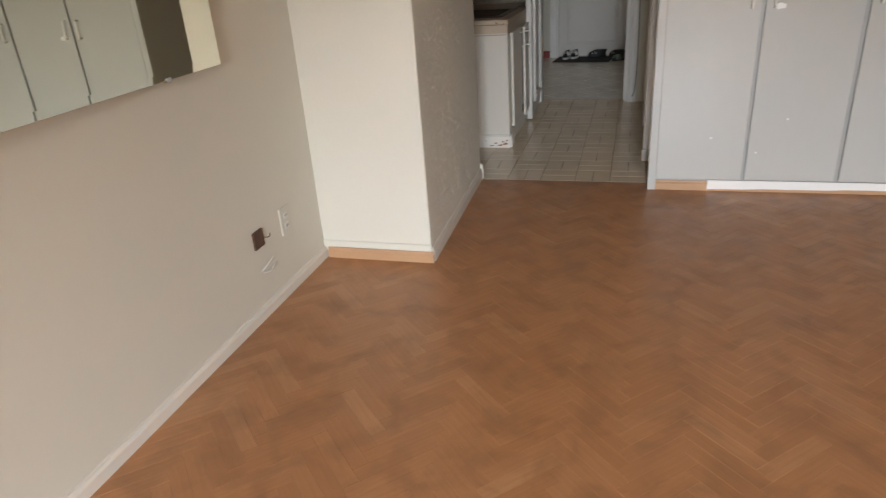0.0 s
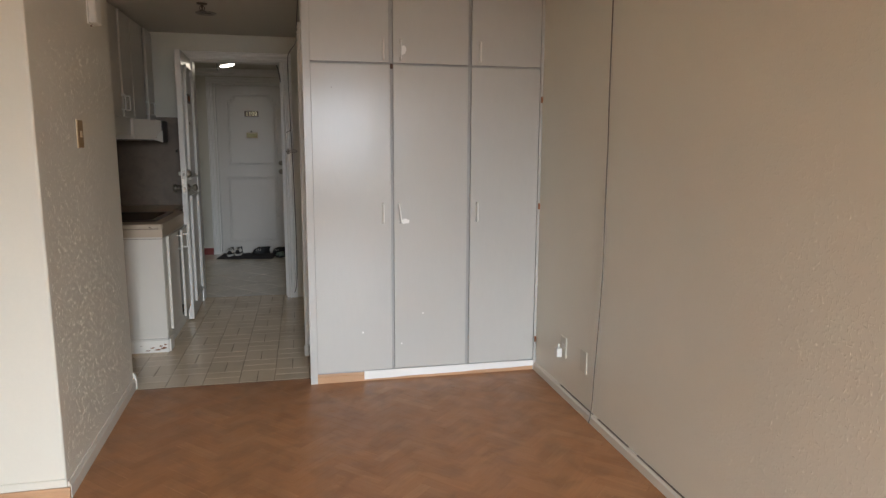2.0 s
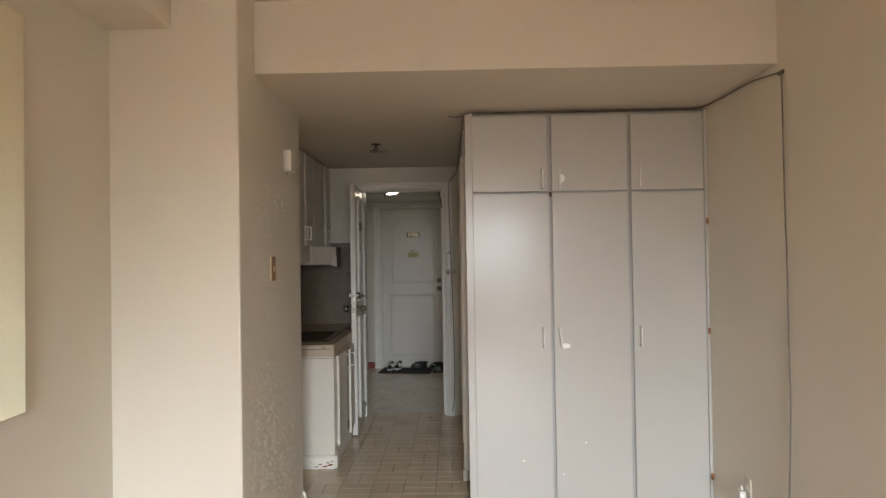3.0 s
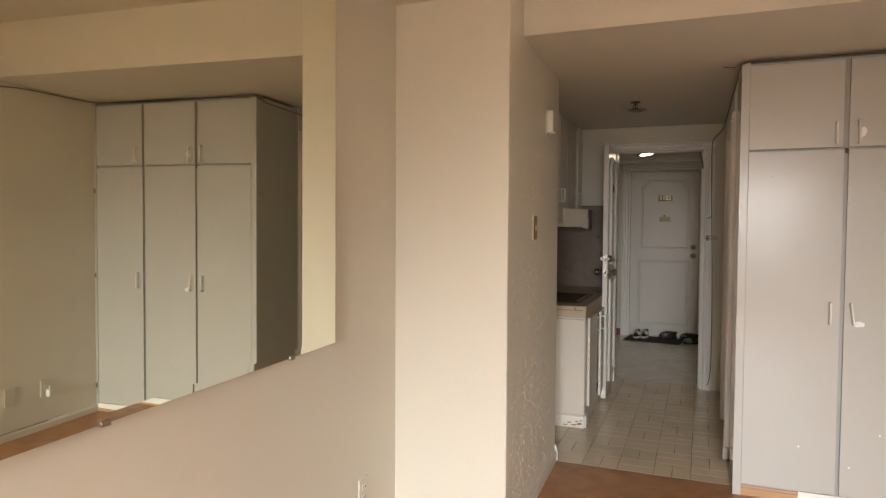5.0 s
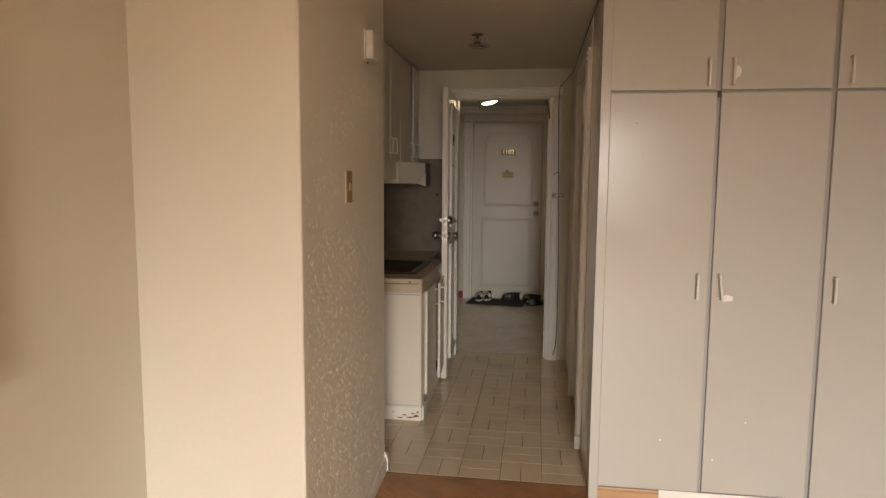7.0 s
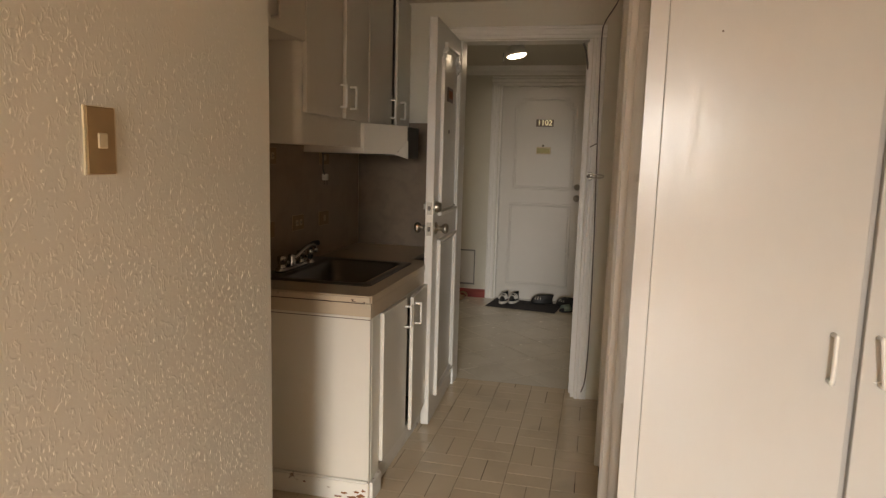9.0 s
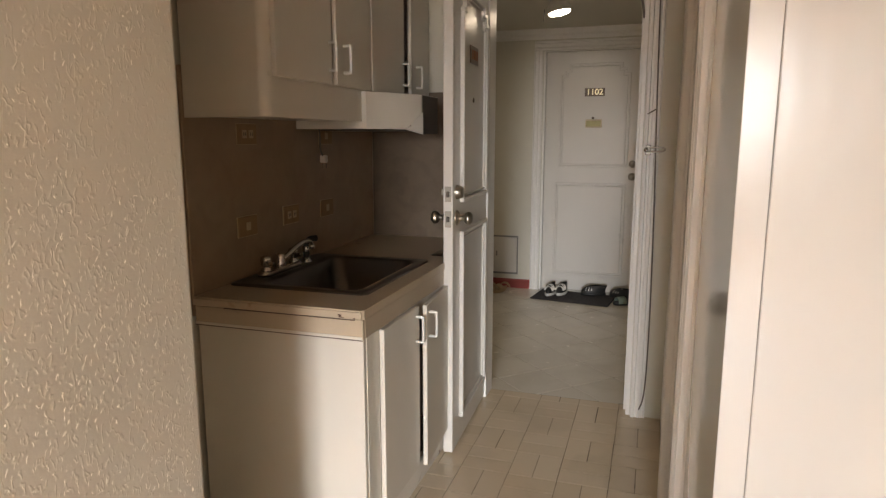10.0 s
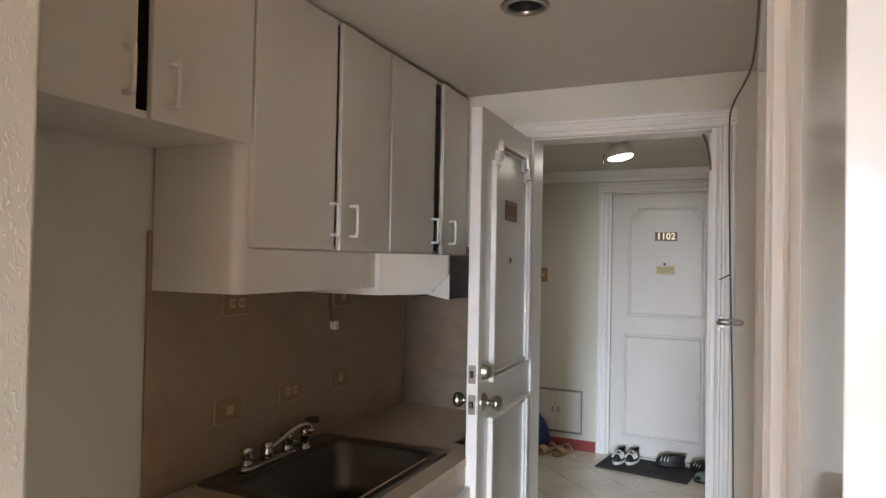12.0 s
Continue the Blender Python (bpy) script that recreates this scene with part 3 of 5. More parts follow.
def panel_door(name, m, width, height, label, knob_x, both_sides, upper, lower, deep):
    """Panelled door in its own frame: x across, front towards -y, hinge at x=0; m puts it in place."""
    root = thing(name, m.translation, label, "door", kind="structure")

    def put(nm, bm, mat, parent=root, lab=""):
        bmesh.ops.transform(bm, matrix=m, verts=bm.verts)
        bmesh.ops.recalc_face_normals(bm, faces=bm.faces)
        return part(nm, bm, mat, parent, lab)

    leaf = put("leaf", boxes((0, 0, 0.012, width, 0.042, height), bevel=0.003), M_DOOR)
    x0, x1, z0, z1 = upper
    s = 0.035
    steps = [(x0, z0), (x0, z1 - 2.4 * s), (x0 + s, z1 - 2.4 * s), (x0 + s, z1 - 1.2 * s), (x0 + 2 * s, z1 - 1.2 * s), (x0 + 2 * s, z1),
             (x1 - 2 * s, z1), (x1 - 2 * s, z1 - 1.2 * s), (x1 - s, z1 - 1.2 * s), (x1 - s, z1 - 2.4 * s), (x1, z1 - 2.4 * s), (x1, z0), (x0, z0)]
    put("upper_moulding", seg_strip(bmesh.new(), steps, 0.018, deep, 0.0), M_DOOR)
    d = 0.020
    inner = [(x + (d if x < (x0 + x1) / 2 else -d), z + (d if z < (z0 + z1) / 2 else -d)) for x, z in steps]
    put("upper_bead", seg_strip(bmesh.new(), inner, 0.007, deep * 0.6, 0.0), M_DOOR)
    x0, x1, z0, z1 = lower
    put("lower_moulding", seg_strip(bmesh.new(), [(x0, z0), (x0, z1), (x1, z1), (x1, z0), (x0, z0)], 0.018, deep, 0.0), M_DOOR)
    x0, x1, z0, z1 = x0 + d, x1 - d, z0 + d, z1 - d
    put("lower_bead", seg_strip(bmesh.new(), [(x0, z0), (x0, z1), (x1, z1), (x1, z0), (x0, z0)], 0.007, deep * 0.6, 0.0), M_DOOR)
    knob_prof = [(0.033, 0), (0.033, 0.004), (0.026, 0.009), (0.012, 0.014), (0.011, 0.032), (0.022, 0.038), (0.028, 0.050), (0.027, 0.060), (0.017, 0.068), (0, 0.070)]
    bolt_prof = [(0.031, 0), (0.031, 0.005), (0.026, 0.020), (0.021, 0.028), (0.0, 0.029)]
    put("knob", revolve(bmesh.new(), knob_prof, pose(knob_x, 0, 1.055, 90, 0, 0)), M_NICKEL, root, "satin nickel knob")
    put("deadbolt", revolve(bmesh.new(), bolt_prof, pose(knob_x, 0, 1.165, 90, 0, 0)), M_NICKEL, root, "round deadbolt cylinder")
    put("peephole", revolve(bmesh.new(), [(0.011, 0), (0.011, 0.004), (0.006, 0.004), (0.005, 0.001), (0, 0.001)], pose(width / 2, 0, 1.56, 90, 0, 0), 14), M_SPRINK, root, "dark bronze peephole")
    if both_sides:
        put("inner_knob", revolve(bmesh.new(), knob_prof, pose(knob_x, 0.042, 1.055, -90, 0, 0)), M_NICKEL)
        put("thumb_turn", boxes((knob_x - 0.006, 0.042, 1.150, knob_x + 0.006, 0.066, 1.180), bevel=0.003), M_NICKEL)
        for z, hh in ((1.055, 0.034), (1.160, 0.032)):
            lp = put("latch_plate", boxes((width - 0.0005, 0.008, z - hh, width + 0.0025, 0.034, z + hh), bevel=0.001), M_NICKEL)
            put("latch", boxes((width, 0.014, z - 0.012, width + 0.009, 0.028, z + 0.012), bevel=0.003), M_STEEL, lp)
    return root, put


# open entrance door: hinge by the left jamb, leaf turned into the kitchen
leaf_len = 0.725
hinge, free = Vector((-0.657, 6.405, 0)), Vector((-0.628, 5.684, 0))
ang = math.degrees(math.atan2(free.y - hinge.y, free.x - hinge.x))
m_open = pose(hinge.x, hinge.y, 0, 0, 0, ang) @ Matrix.Diagonal((1, -1, 1, 1))
entry, put_entry = panel_door("door_1", m_open, leaf_len, 2.10, "open white panelled entrance door with scuffed edges", leaf_len - 0.062, True,
                              (0.12, 0.60, 1.125, 2.0), (0.12, 0.60, 0.14, 0.98), 0.020)
plate = put_entry("number_plate", boxes((0.29, -0.006, 1.718, 0.44, -0.0005, 1.795), bevel=0.001), M_PLATEBK, entry, "brown number plate with worn figures")
put_entry("figure_bars", boxes(*[(0.312 + i * 0.030, -0.0085, 1.737, 0.326 + i * 0.030, -0.006, 1.778) for i in range(4)]), M_RUST, plate)

far, put_far = panel_door("door_2", pose(-0.78, YF + 0.02, 0), 0.83, 2.13, "closed white panelled neighbour door with number plate", 0.765, False,
                          (0.135, 0.715, 1.14, 2.015), (0.108, 0.708, 0.165, 0.985), 0.014)
plate2 = put_far("number_plate", boxes((0.338, -0.006, 1.745, 0.508, -0.0005, 1.815), bevel=0.001), M_PLATEBK, far, "dark number plate with gilt figures")
slot = put_far("brass_plate", boxes((0.352, -0.006, 1.478, 0.492, -0.0005, 1.548), bevel=0.002), M_BEIGEL, far, "pale brass tag plate")
put_far("brass_tag", boxes((0.358, -0.009, 1.488, 0.482, -0.006, 1.535), bevel=0.002), M_BRASS, slot)


def text_mesh(body, size):
    cu = bpy.data.curves.new("figures", "FONT")
    cu.body, cu.size, cu.extrude, cu.offset = body, size, 0.0012, 0.0012
    cu.align_x, cu.align_y = "CENTER", "CENTER"
    tmp = new("figures_tmp", cu)
    bpy.context.view_layer.update()
    me = bpy.data.meshes.new_from_object(tmp.evaluated_get(bpy.context.evaluated_depsgraph_get()))
    bpy.data.objects.remove(tmp)
    bm = bmesh.new()
    bm.from_mesh(me)
    return bm


fig = text_mesh("1102", 0.072)
bmesh.ops.transform(fig, matrix=pose(0.423, -0.0075, 1.780, 90, 0, 0) @ Matrix.Diagonal((1.0, 1.0, 1.0, 1)), verts=fig.verts)
put_far("figures", fig, M_GOLD, plate2, "gilt figures 1102")

cas3 = thing("door_casing_neighbour", (-0.36, YF, 0), "white casing around the neighbour door", "door frame", kind="structure")
part("side_casing", casing_piece((-1, 0, 0), (0, -1, 0), (-0.805, YF, 0), (0, 0, 2.14), 1.15), M_TRIM, cas3)
part("side_casing", casing_piece((1, 0, 0), (0, -1, 0), (0.075, YF, 0), (0, 0, 2.14), 1.15), M_TRIM, cas3)
part("head_casing", casing_piece((0, 0, 1), (0, -1, 0), (-0.885, YF, 2.142), (1.04, 0, 0), 1.15), M_TRIM, cas3)
part("jamb", boxes((-0.80, YF + 0.004, 0, -0.783, YF + 0.10, 2.14), (0.053, YF + 0.004, 0, 0.07, YF + 0.10, 2.14), (-0.783, YF + 0.004, 2.133, 0.053, YF + 0.10, 2.14)), M_TRIM, cas3)
structure("trim_neighbour_threshold", prism(bmesh.new(), [(0, YF - 0.045, 0.0005), (0, YF - 0.030, 0.010), (0, YF + 0.016, 0.0115), (0, YF + 0.016, 0.0005)], Matrix.Translation((-0.782, 0, 0)), (0.834, 0, 0)), M_CHROME, "bright metal threshold under the neighbour door", "threshold")
structure("wall_behind_neighbour_door", boxes((-0.8, YF + 0.10, -0.1, 0.07, YF + 0.15, 2.14)), M_SUB, "dark closed space behind the neighbour door")

# swing-bar door guard on the entrance jamb
guard = thing("door_guard", (0.14, YD - 0.02, 1.335), "chrome swing-bar door guard on the casing", "door guard")
part("base_plate", boxes((0.118, YD - 0.028, 1.312, 0.142, YD - 0.021, 1.358), bevel=0.002), M_STEEL, guard)
part("swing_bar", tube(bmesh.new(), smooth_path([(0.122, YD - 0.030, 1.346), (0.135, YD - 0.042, 1.346), (0.190, YD - 0.046, 1.346), (0.205, YD - 0.046, 1.337), (0.190, YD - 0.046, 1.328), (0.135, YD - 0.042, 1.328), (0.122, YD - 0.030, 1.328)], 4), 0.0045), M_NICKEL, guard)
part("ball_stud", revolve(bmesh.new(), [(0.006, 0), (0.006, 0.018), (0.010, 0.024), (0.008, 0.034), (0, 0.037)], pose(0.12, YD - 0.028, 1.335, 90, 0, 0), 12), M_CHROME, guard)


# ---------------------------------------------------------------- wardrobe
def pull_handle(bm, p, out, length, standoff, r, tilt=0.0):
    """Bow handle: vertical, standing off along out."""
    p, o = Vector(p), Vector(out)
    h = length / 2
    side = o.cross(Vector((0, 0, 1))) * tilt
    pts = [p + Vector((0, 0, -h)) - side, p + Vector((0, 0, -h)) + o * standoff * 0.8 - side, p + Vector((0, 0, -h * 0.82)) + o * standoff - side * 0.8,
           p + Vector((0, 0, h * 0.82)) + o * standoff + side * 0.8, p + Vector((0, 0, h)) + o * standoff * 0.8 + side, p + Vector((0, 0, h)) + side]
    return tube(bm, smooth_path(pts, 4), r, 8)


YWF = 4.045
wd = thing("wardrobe", (0.96, 4.3, 0), "white enamel built-in wardrobe with six plain doors", "wardrobe")
panel = part("side_panel", boxes((0.262, YWF - 0.002, 0.0, 0.3026, 4.603, 2.300), bevel=0.0008), M_CABSIDE, wd, "glossy white side panel, colour lightened for weak light")
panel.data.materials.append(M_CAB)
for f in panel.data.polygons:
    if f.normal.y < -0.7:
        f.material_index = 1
part("frame", boxes((0.3028, YWF + 0.020, 0.0, 0.318, YWF + 0.055, 2.30), (0.735, YWF + 0.019, 0.0, 0.775, YWF + 0.055, 2.30), (1.185, YWF + 0.019, 0.0, 1.225, YWF + 0.055, 2.30),
                    (0.3185, YWF + 0.020, 2.287, 1.632, YWF + 0.05, 2.30), (0.3185, YWF + 0.020, 1.825, 0.735, YWF + 0.05, 1.855),
                    (0.775, YWF + 0.020, 1.825, 1.185, YWF + 0.05, 1.855), (1.225, YWF + 0.020, 1.825, 1.632, YWF + 0.05, 1.855), (0.3185, YWF + 0.02, 0.0, 1.632, YWF + 0.05, 0.062)), M_FRAME, wd, "greyish recessed face frame")
part("wall_stile", boxes((1.632, YWF - 0.004, 0.0, 1.649, YWF + 0.055, 2.30), bevel=0.001), M_CAB, wd, "white stile against the wall")
part("back_panel", boxes((0.303, 4.585, 0.0, 1.649, 4.603, 2.30)), M_INSIDE, wd)
DOORS = [(0.303, 0.741, 0.695, 0.0), (0.759, 1.193, 0.792, 0.32), (1.214, 1.630, 1.252, 0.0)]
for i, (xa, xb, xh, tl) in enumerate(DOORS):
    for up in (False, True):
        z0, z1 = (1.846, 2.284) if up else (0.066, 1.834)
        front = YWF - (0.004 if i == 0 and not up else 0.0)
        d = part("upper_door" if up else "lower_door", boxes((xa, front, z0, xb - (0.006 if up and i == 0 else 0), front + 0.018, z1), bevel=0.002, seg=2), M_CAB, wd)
        zc, ln = (1.918, 0.105) if up else (1.004, 0.105)
        part("handle", pull_handle(bmesh.new(), (xh + (0.008 if up else 0), front, zc), (0, -1, 0), ln, 0.026, 0.0055, 0.0 if up else tl * 0.022), M_PLASTIC, d, "paint-smeared white bow handle")
# smears of filler by two handles
def smear(name, cx, cz, rx, rz, y, seed, parent):
    rnd = random.Random(seed)
    pts = []
    for k in range(14):
        a = 2 * math.pi * k / 14
        s = 0.65 + 0.6 * rnd.random()
        pts.append((cx + rx * s * math.cos(a), y, cz + rz * s * math.sin(a)))
    return part(name, prism(bmesh.new(), pts, None, (0, -0.0012, 0)), M_TRIM, parent, "pale patch of filler")


smear("filler_patch", 0.822, 0.955, 0.032, 0.014, YWF, 3, wd)
smear("filler_patch", 0.818, 1.915, 0.016, 0.024, YWF, 5, wd)
part("nail_hole", revolve(bmesh.new(), [(0.0022, 0), (0.0022, 0.0008), (0, 0.001)], pose(0.415, YWF - 0.004, 1.705, 90, 0, 0), 8), M_BROWN, wd, "dark nail hole")
smear("filler_patch", 0.57, 0.30, 0.006, 0.006, YWF - 0.004, 7, wd)
smear("filler_patch", 0.93, 0.40, 0.005, 0.005, YWF, 8, wd)
smear("filler_patch", 0.80, 0.22, 0.005, 0.005, YWF, 9, wd)
for z in (1.03, 1.66, 0.20):
    part("rusty_hinge", boxes((1.636, YWF - 0.012, z - 0.018, 1.648, YWF - 0.004, z + 0.018), bevel=0.002), M_RUST, wd, "rusted hinge knuckle")
part("broken_catch", boxes((0.743, YWF + 0.002, 1.815, 0.758, YWF + 0.019, 1.842), bevel=0.002), M_BROWN, wd, "dark broken catch")
skirting("baseboard_wardrobe", 0.27, YWF + 0.018, 1.649, YWF + 0.018, -1, 0.052, 0.016, M_WOODSK, "bare wood baseboard under the wardrobe")
rnd = random.Random(4)
top, low = [], []
for k in range(25):
    x = 0.575 + k * (1.649 - 0.575) / 24
    low.append((x, YWF - 0.003, 0.010 + 0.014 * (k / 24) + 0.004 * rnd.random()))
    top.append((x, YWF - 0.003, 0.063))
structure("trim_wardrobe_foot", prism(bmesh.new(), low + top[::-1], None, (0, 0.006, 0)), M_TRIM, "peeling white strip over the wooden baseboard", "trim")

# ---------------------------------------------------------------- mirror
MY0, MY1, MZ0, MZ1 = 0.55, 2.345, 1.004, 2.272
MX, MYAW = -1.181, 0.0400
mir = thing("wall_mirror", (L, 1.47, MZ0), "large frameless mirror with polished rim on the wall", "mirror")
# hung a little out of true: its far end stands nearer the wall
def mirror_x(y, z):
    return MX + (MY1 - y) * MYAW + (z - 1.6) * 0.003


bm = bmesh.new()
bw = 0.022
rows = []
for d, x in ((0.0, -0.005), (0.0, -0.0004), (bw, 0.0)):
    rows.append([(mirror_x(y, z) + x, y, z) for y, z in ((MY0 + d, MZ0 + d), (MY1 - d, MZ0 + d), (MY1 - d, MZ1 - d), (MY0 + d, MZ1 - d))])
loft(bm, rows, True, True)
for f in bm.faces:
    f.smooth = False
part("mirror_glass", bm, M_MIRROR, mir)
bm = prism(bmesh.new(), [(L + 0.0005, MY0 + 0.02, MZ0 + 0.012), (mirror_x(MY0 + 0.02, 1.6) - 0.009, MY0 + 0.02, MZ0 + 0.012), (mirror_x(MY1 - 0.012, 1.6) - 0.009, MY1 - 0.012, MZ0 + 0.012), (L + 0.0005, MY1 - 0.012, MZ0 + 0.012)], None, (0, 0, MZ1 - MZ0 - 0.024))
part("backing_board", bm, M_INSIDE, mir, "dark wooden backing board")
for y in (1.30, 2.05):
    xm = mirror_x(y, MZ0)
    part("clip", boxes((xm - 0.012, y - 0.012, MZ0 - 0.006, xm + 0.003, y + 0.012, MZ0 - 0.001), (xm + 0.0005, y - 0.012, MZ0 - 0.001, xm + 0.003, y + 0.012, MZ0 + 0.007)), M_CHROME, mir)


# ---------------------------------------------------------------- wall plates
def outlet(name, centre, out, across, w, h, body, label, kind, group="", insert=None):
    """Cover plate with inserts; out is the wall's normal, across the plate's width axis."""
    c, o, u = Vector(centre), Vector(out), Vector(across)
    v = Vector((0, 0, 1))
    m = Matrix((( u.x, v.x, o.x, c.x), (u.y, v.y, o.y, c.y), (u.z, v.z, o.z, c.z), (0, 0, 0, 1)))
    root = thing(name, c, label, kind, group)

    def put(nm, bm, mat, lab="", parent=root):
        bmesh.ops.transform(bm, matrix=m, verts=bm.verts)
        bmesh.ops.recalc_face_normals(bm, faces=bm.faces)
        return part(nm, bm, mat, parent, lab)

    put("cover_plate", boxes((-w / 2, -h / 2, 0.0, w / 2, h / 2, 0.007), bevel=0.002), body)
    return root, put


sw, put = outlet("light_switch", (pillar_x(3.503), 3.503, 1.431), (1, 0, 0), (0, 1, 0), 0.070, 0.120, M_BEIGE, "brown switch plate with one pale rocker", "switch")
put("rim", boxes((-0.0385, -0.061, 0.0, 0.0385, -0.0605, 0.004), (-0.0385, 0.0605, 0.0, 0.0385, 0.061, 0.004), (-0.0385, -0.0605, 0, -0.0355, 0.0605, 0.005), (0.0355, -0.0605, 0, 0.0385, 0.0605, 0.005)), M_BEIGEL, "pale plate rim")
put("rocker", boxes((-0.012, -0.014, 0.007, 0.012, 0.014, 0.011), bevel=0.002), M_BEIGEL, "pale rocker")
bx, put = outlet("door_chime", (pillar_x(3.83), 3.83, 2.012), (1, 0, 0), (0, 1, 0), 0.10, 0.125, M_PLASTIC, "small white plastic box high on the wall", "wall box")
put("cover", boxes((-0.046, -0.058, 0.007, 0.046, 0.058, 0.040), bevel=0.006, seg=2), M_PLASTIC)
put("button", boxes((-0.006, -0.07, 0.0, 0.006, -0.0635, 0.006), bevel=0.001), M_BROWN)

XS = XK + 0.013
for i, (yy, zz, ins) in enumerate(((5.178, 1.066, 1), (5.490, 1.075, 2), (5.807, 1.072, 1), (5.20, 1.405, 2), (5.812, 1.40, 1))):
    lab = "tan double outlet plate on the backsplash" if ins == 2 else "tan switch plate with a pale rocker on the backsplash"
    ot, put = outlet("wall_outlet", (XS, yy, zz), (1, 0, 0), (0, 1, 0), 0.118, 0.074, M_BEIGE, lab, "outlet", "plates on the kitchen backsplash")
    put("rim", boxes((-0.061, -0.039, 0, 0.061, -0.0375, 0.004), (-0.061, 0.0375, 0, 0.061, 0.039, 0.004), (-0.061, -0.0375, 0, -0.0595, 0.0375, 0.004), (0.0595, -0.0375, 0, 0.061, 0.0375, 0.004)), M_INSERT)
    for k in range(ins):
        xx = (k - (ins - 1) / 2) * 0.042
        rk = put("socket" if ins == 2 else "rocker", boxes((xx - 0.014, -0.015, 0.007, xx + 0.014, 0.015, 0.010), bevel=0.002), M_INSERT)
        if ins == 2:
            put("slot", boxes((xx - 0.007, -0.006, 0.0101, xx - 0.004, 0.006, 0.0108), (xx + 0.004, -0.006, 0.0101, xx + 0.007, 0.006, 0.0108)), M_BLACK, "", rk)

# right wall: adapter in its outlet, blank plate
ro, put = outlet("wall_outlet", (R, 3.60, 0.285), (-1, 0, 0), (0, 1, 0), 0.075, 0.115, M_WALL, "painted-over outlet plate above the baseboard", "outlet")
put("socket", boxes((-0.016, -0.012, 0.007, 0.016, 0.02, 0.010), bevel=0.002), M_PLASTIC)
ad = single("plug_adapter", boxes((R - 0.045, 3.595, 0.225, R - 0.0125, 3.635, 0.275), (R - 0.034, 3.608, 0.275, R - 0.022, 3.622, 0.300), bevel=0.004, seg=2), M_PLASTIC, "white plug adapter in the wall outlet", "adapter", base=(R - 0.012, 3.615, 0.225))
outlet("blank_plate", (R, 3.335, 0.285), (-1, 0, 0), (0, 1, 0), 0.075, 0.115, M_WALL, "blank wall plate painted over in cream", "wall plate")
# left wall: open junction box, plate, loose wires
jb, put = outlet("junction_box", (L, 2.425, 0.322), (1, 0, 0), (0, 1, 0), 0.056, 0.060, M_BROWN, "open brown junction box without its cover", "junction box")
put("rim", boxes((-0.029, -0.035, 0.0, 0.029, -0.0305, 0.009), (-0.029, 0.0305, 0.0, 0.029, 0.035, 0.009), (-0.034, -0.035, 0, -0.029, 0.035, 0.009), (0.029, -0.035, 0, 0.034, 0.035, 0.009)), M_BROWN)
put("wire", tube(bmesh.new(), smooth_path([(0.02, 0.0, 0.004), (0.05, -0.01, 0.02), (0.075, -0.005, 0.012)]), 0.002, 5), M_BROWN)
lo, put = outlet("wall_outlet", (L, 2.645, 0.315), (1, 0, 0), (0, 1, 0), 0.08, 0.12, M_WALL, "cream painted-over outlet plate above the baseboard", "outlet")
for zz in (-0.022, 0.022):
    rk = put("socket", boxes((-0.017, zz - 0.013, 0.007, 0.017, zz + 0.013, 0.010), bevel=0.002), M_PLASTIC)
    put("slot", boxes((-0.008, zz - 0.005, 0.0101, -0.005, zz + 0.006, 0.0108), (0.005, zz - 0.005, 0.0101, 0.008, zz + 0.006, 0.0108)), M_BLACK, "", rk)
lw = thing("loose_wires", (L + 0.006, 2.46, 0.19), "two loose pale wire ends hanging on the wall", "wire")
part("wire", tube(bmesh.new(), smooth_path([(L + 0.004, 2.41, 0.19), (L + 0.012, 2.45, 0.205), (L + 0.012, 2.49, 0.215), (L + 0.006, 2.51, 0.208)]), 0.003, 6), M_PLASTIC, lw)
part("wire", tube(bmesh.new(), smooth_path([(L + 0.004, 2.42, 0.178), (L + 0.012, 2.46, 0.170), (L + 0.010, 2.50, 0.182), (L + 0.004, 2.52, 0.176)]), 0.003, 6), M_PLASTIC, lw)

# ---------------------------------------------------------------- kitchen
YK0 = 4.87
structure("backsplash", boxes((XK, YK0 - 0.01, 0.80, XS, YD - 0.013, 1.62), bevel=0.002), M_SPLASH, "brownish beige laminate backsplash behind the sink", "backsplash")
structure("backsplash_end", boxes((XS, YD - 0.013, 0.80, -0.74, YD, 1.62), bevel=0.002), M_SPLASHEND, "greyish marbled laminate on the kitchen end wall, shade darkened into its colour", "backsplash")

ct = thing("countertop", (-0.98, 5.6, 0.776), "beige laminate countertop with worn chipped edge", "countertop")
bm = bmesh.new()
outer = [(XS + 0.001, 4.858), (-0.675, 4.858), (-0.664, 4.868), (-0.664, 5.75), (-0.675, 5.785), (-0.705, 5.812), (-0.78, 5.83), (-0.78, YD - 0.015), (XS + 0.001, YD - 0.015)]
inner = [(-1.19, 5.09), (-0.79, 5.09), (-0.79, 5.66), (-1.19, 5.66)]
edges = []
for lp in (outer, inner):
    vs = [bm.verts.new((x, y, 0.870)) for x, y in lp]
    edges += [bm.edges.new((vs[i], vs[(i + 1) % len(vs)])) for i in range(len(vs))]
bmesh.ops.triangle_fill(bm, edges=edges, use_beauty=True)
ex = bmesh.ops.extrude_face_region(bm, geom=bm.faces[:])
bmesh.ops.translate(bm, verts=[g for g in ex["geom"] if isinstance(g, bmesh.types.BMVert)], vec=(0, 0, -0.030))
bmesh.ops.recalc_face_normals(bm, faces=bm.faces)
part("top", bm, M_COUNTER, ct)
part("front_apron", boxes((-0.682, 4.878, 0.776, -0.667, 5.79, 0.839), bevel=0.002), M_COUNTER, ct)
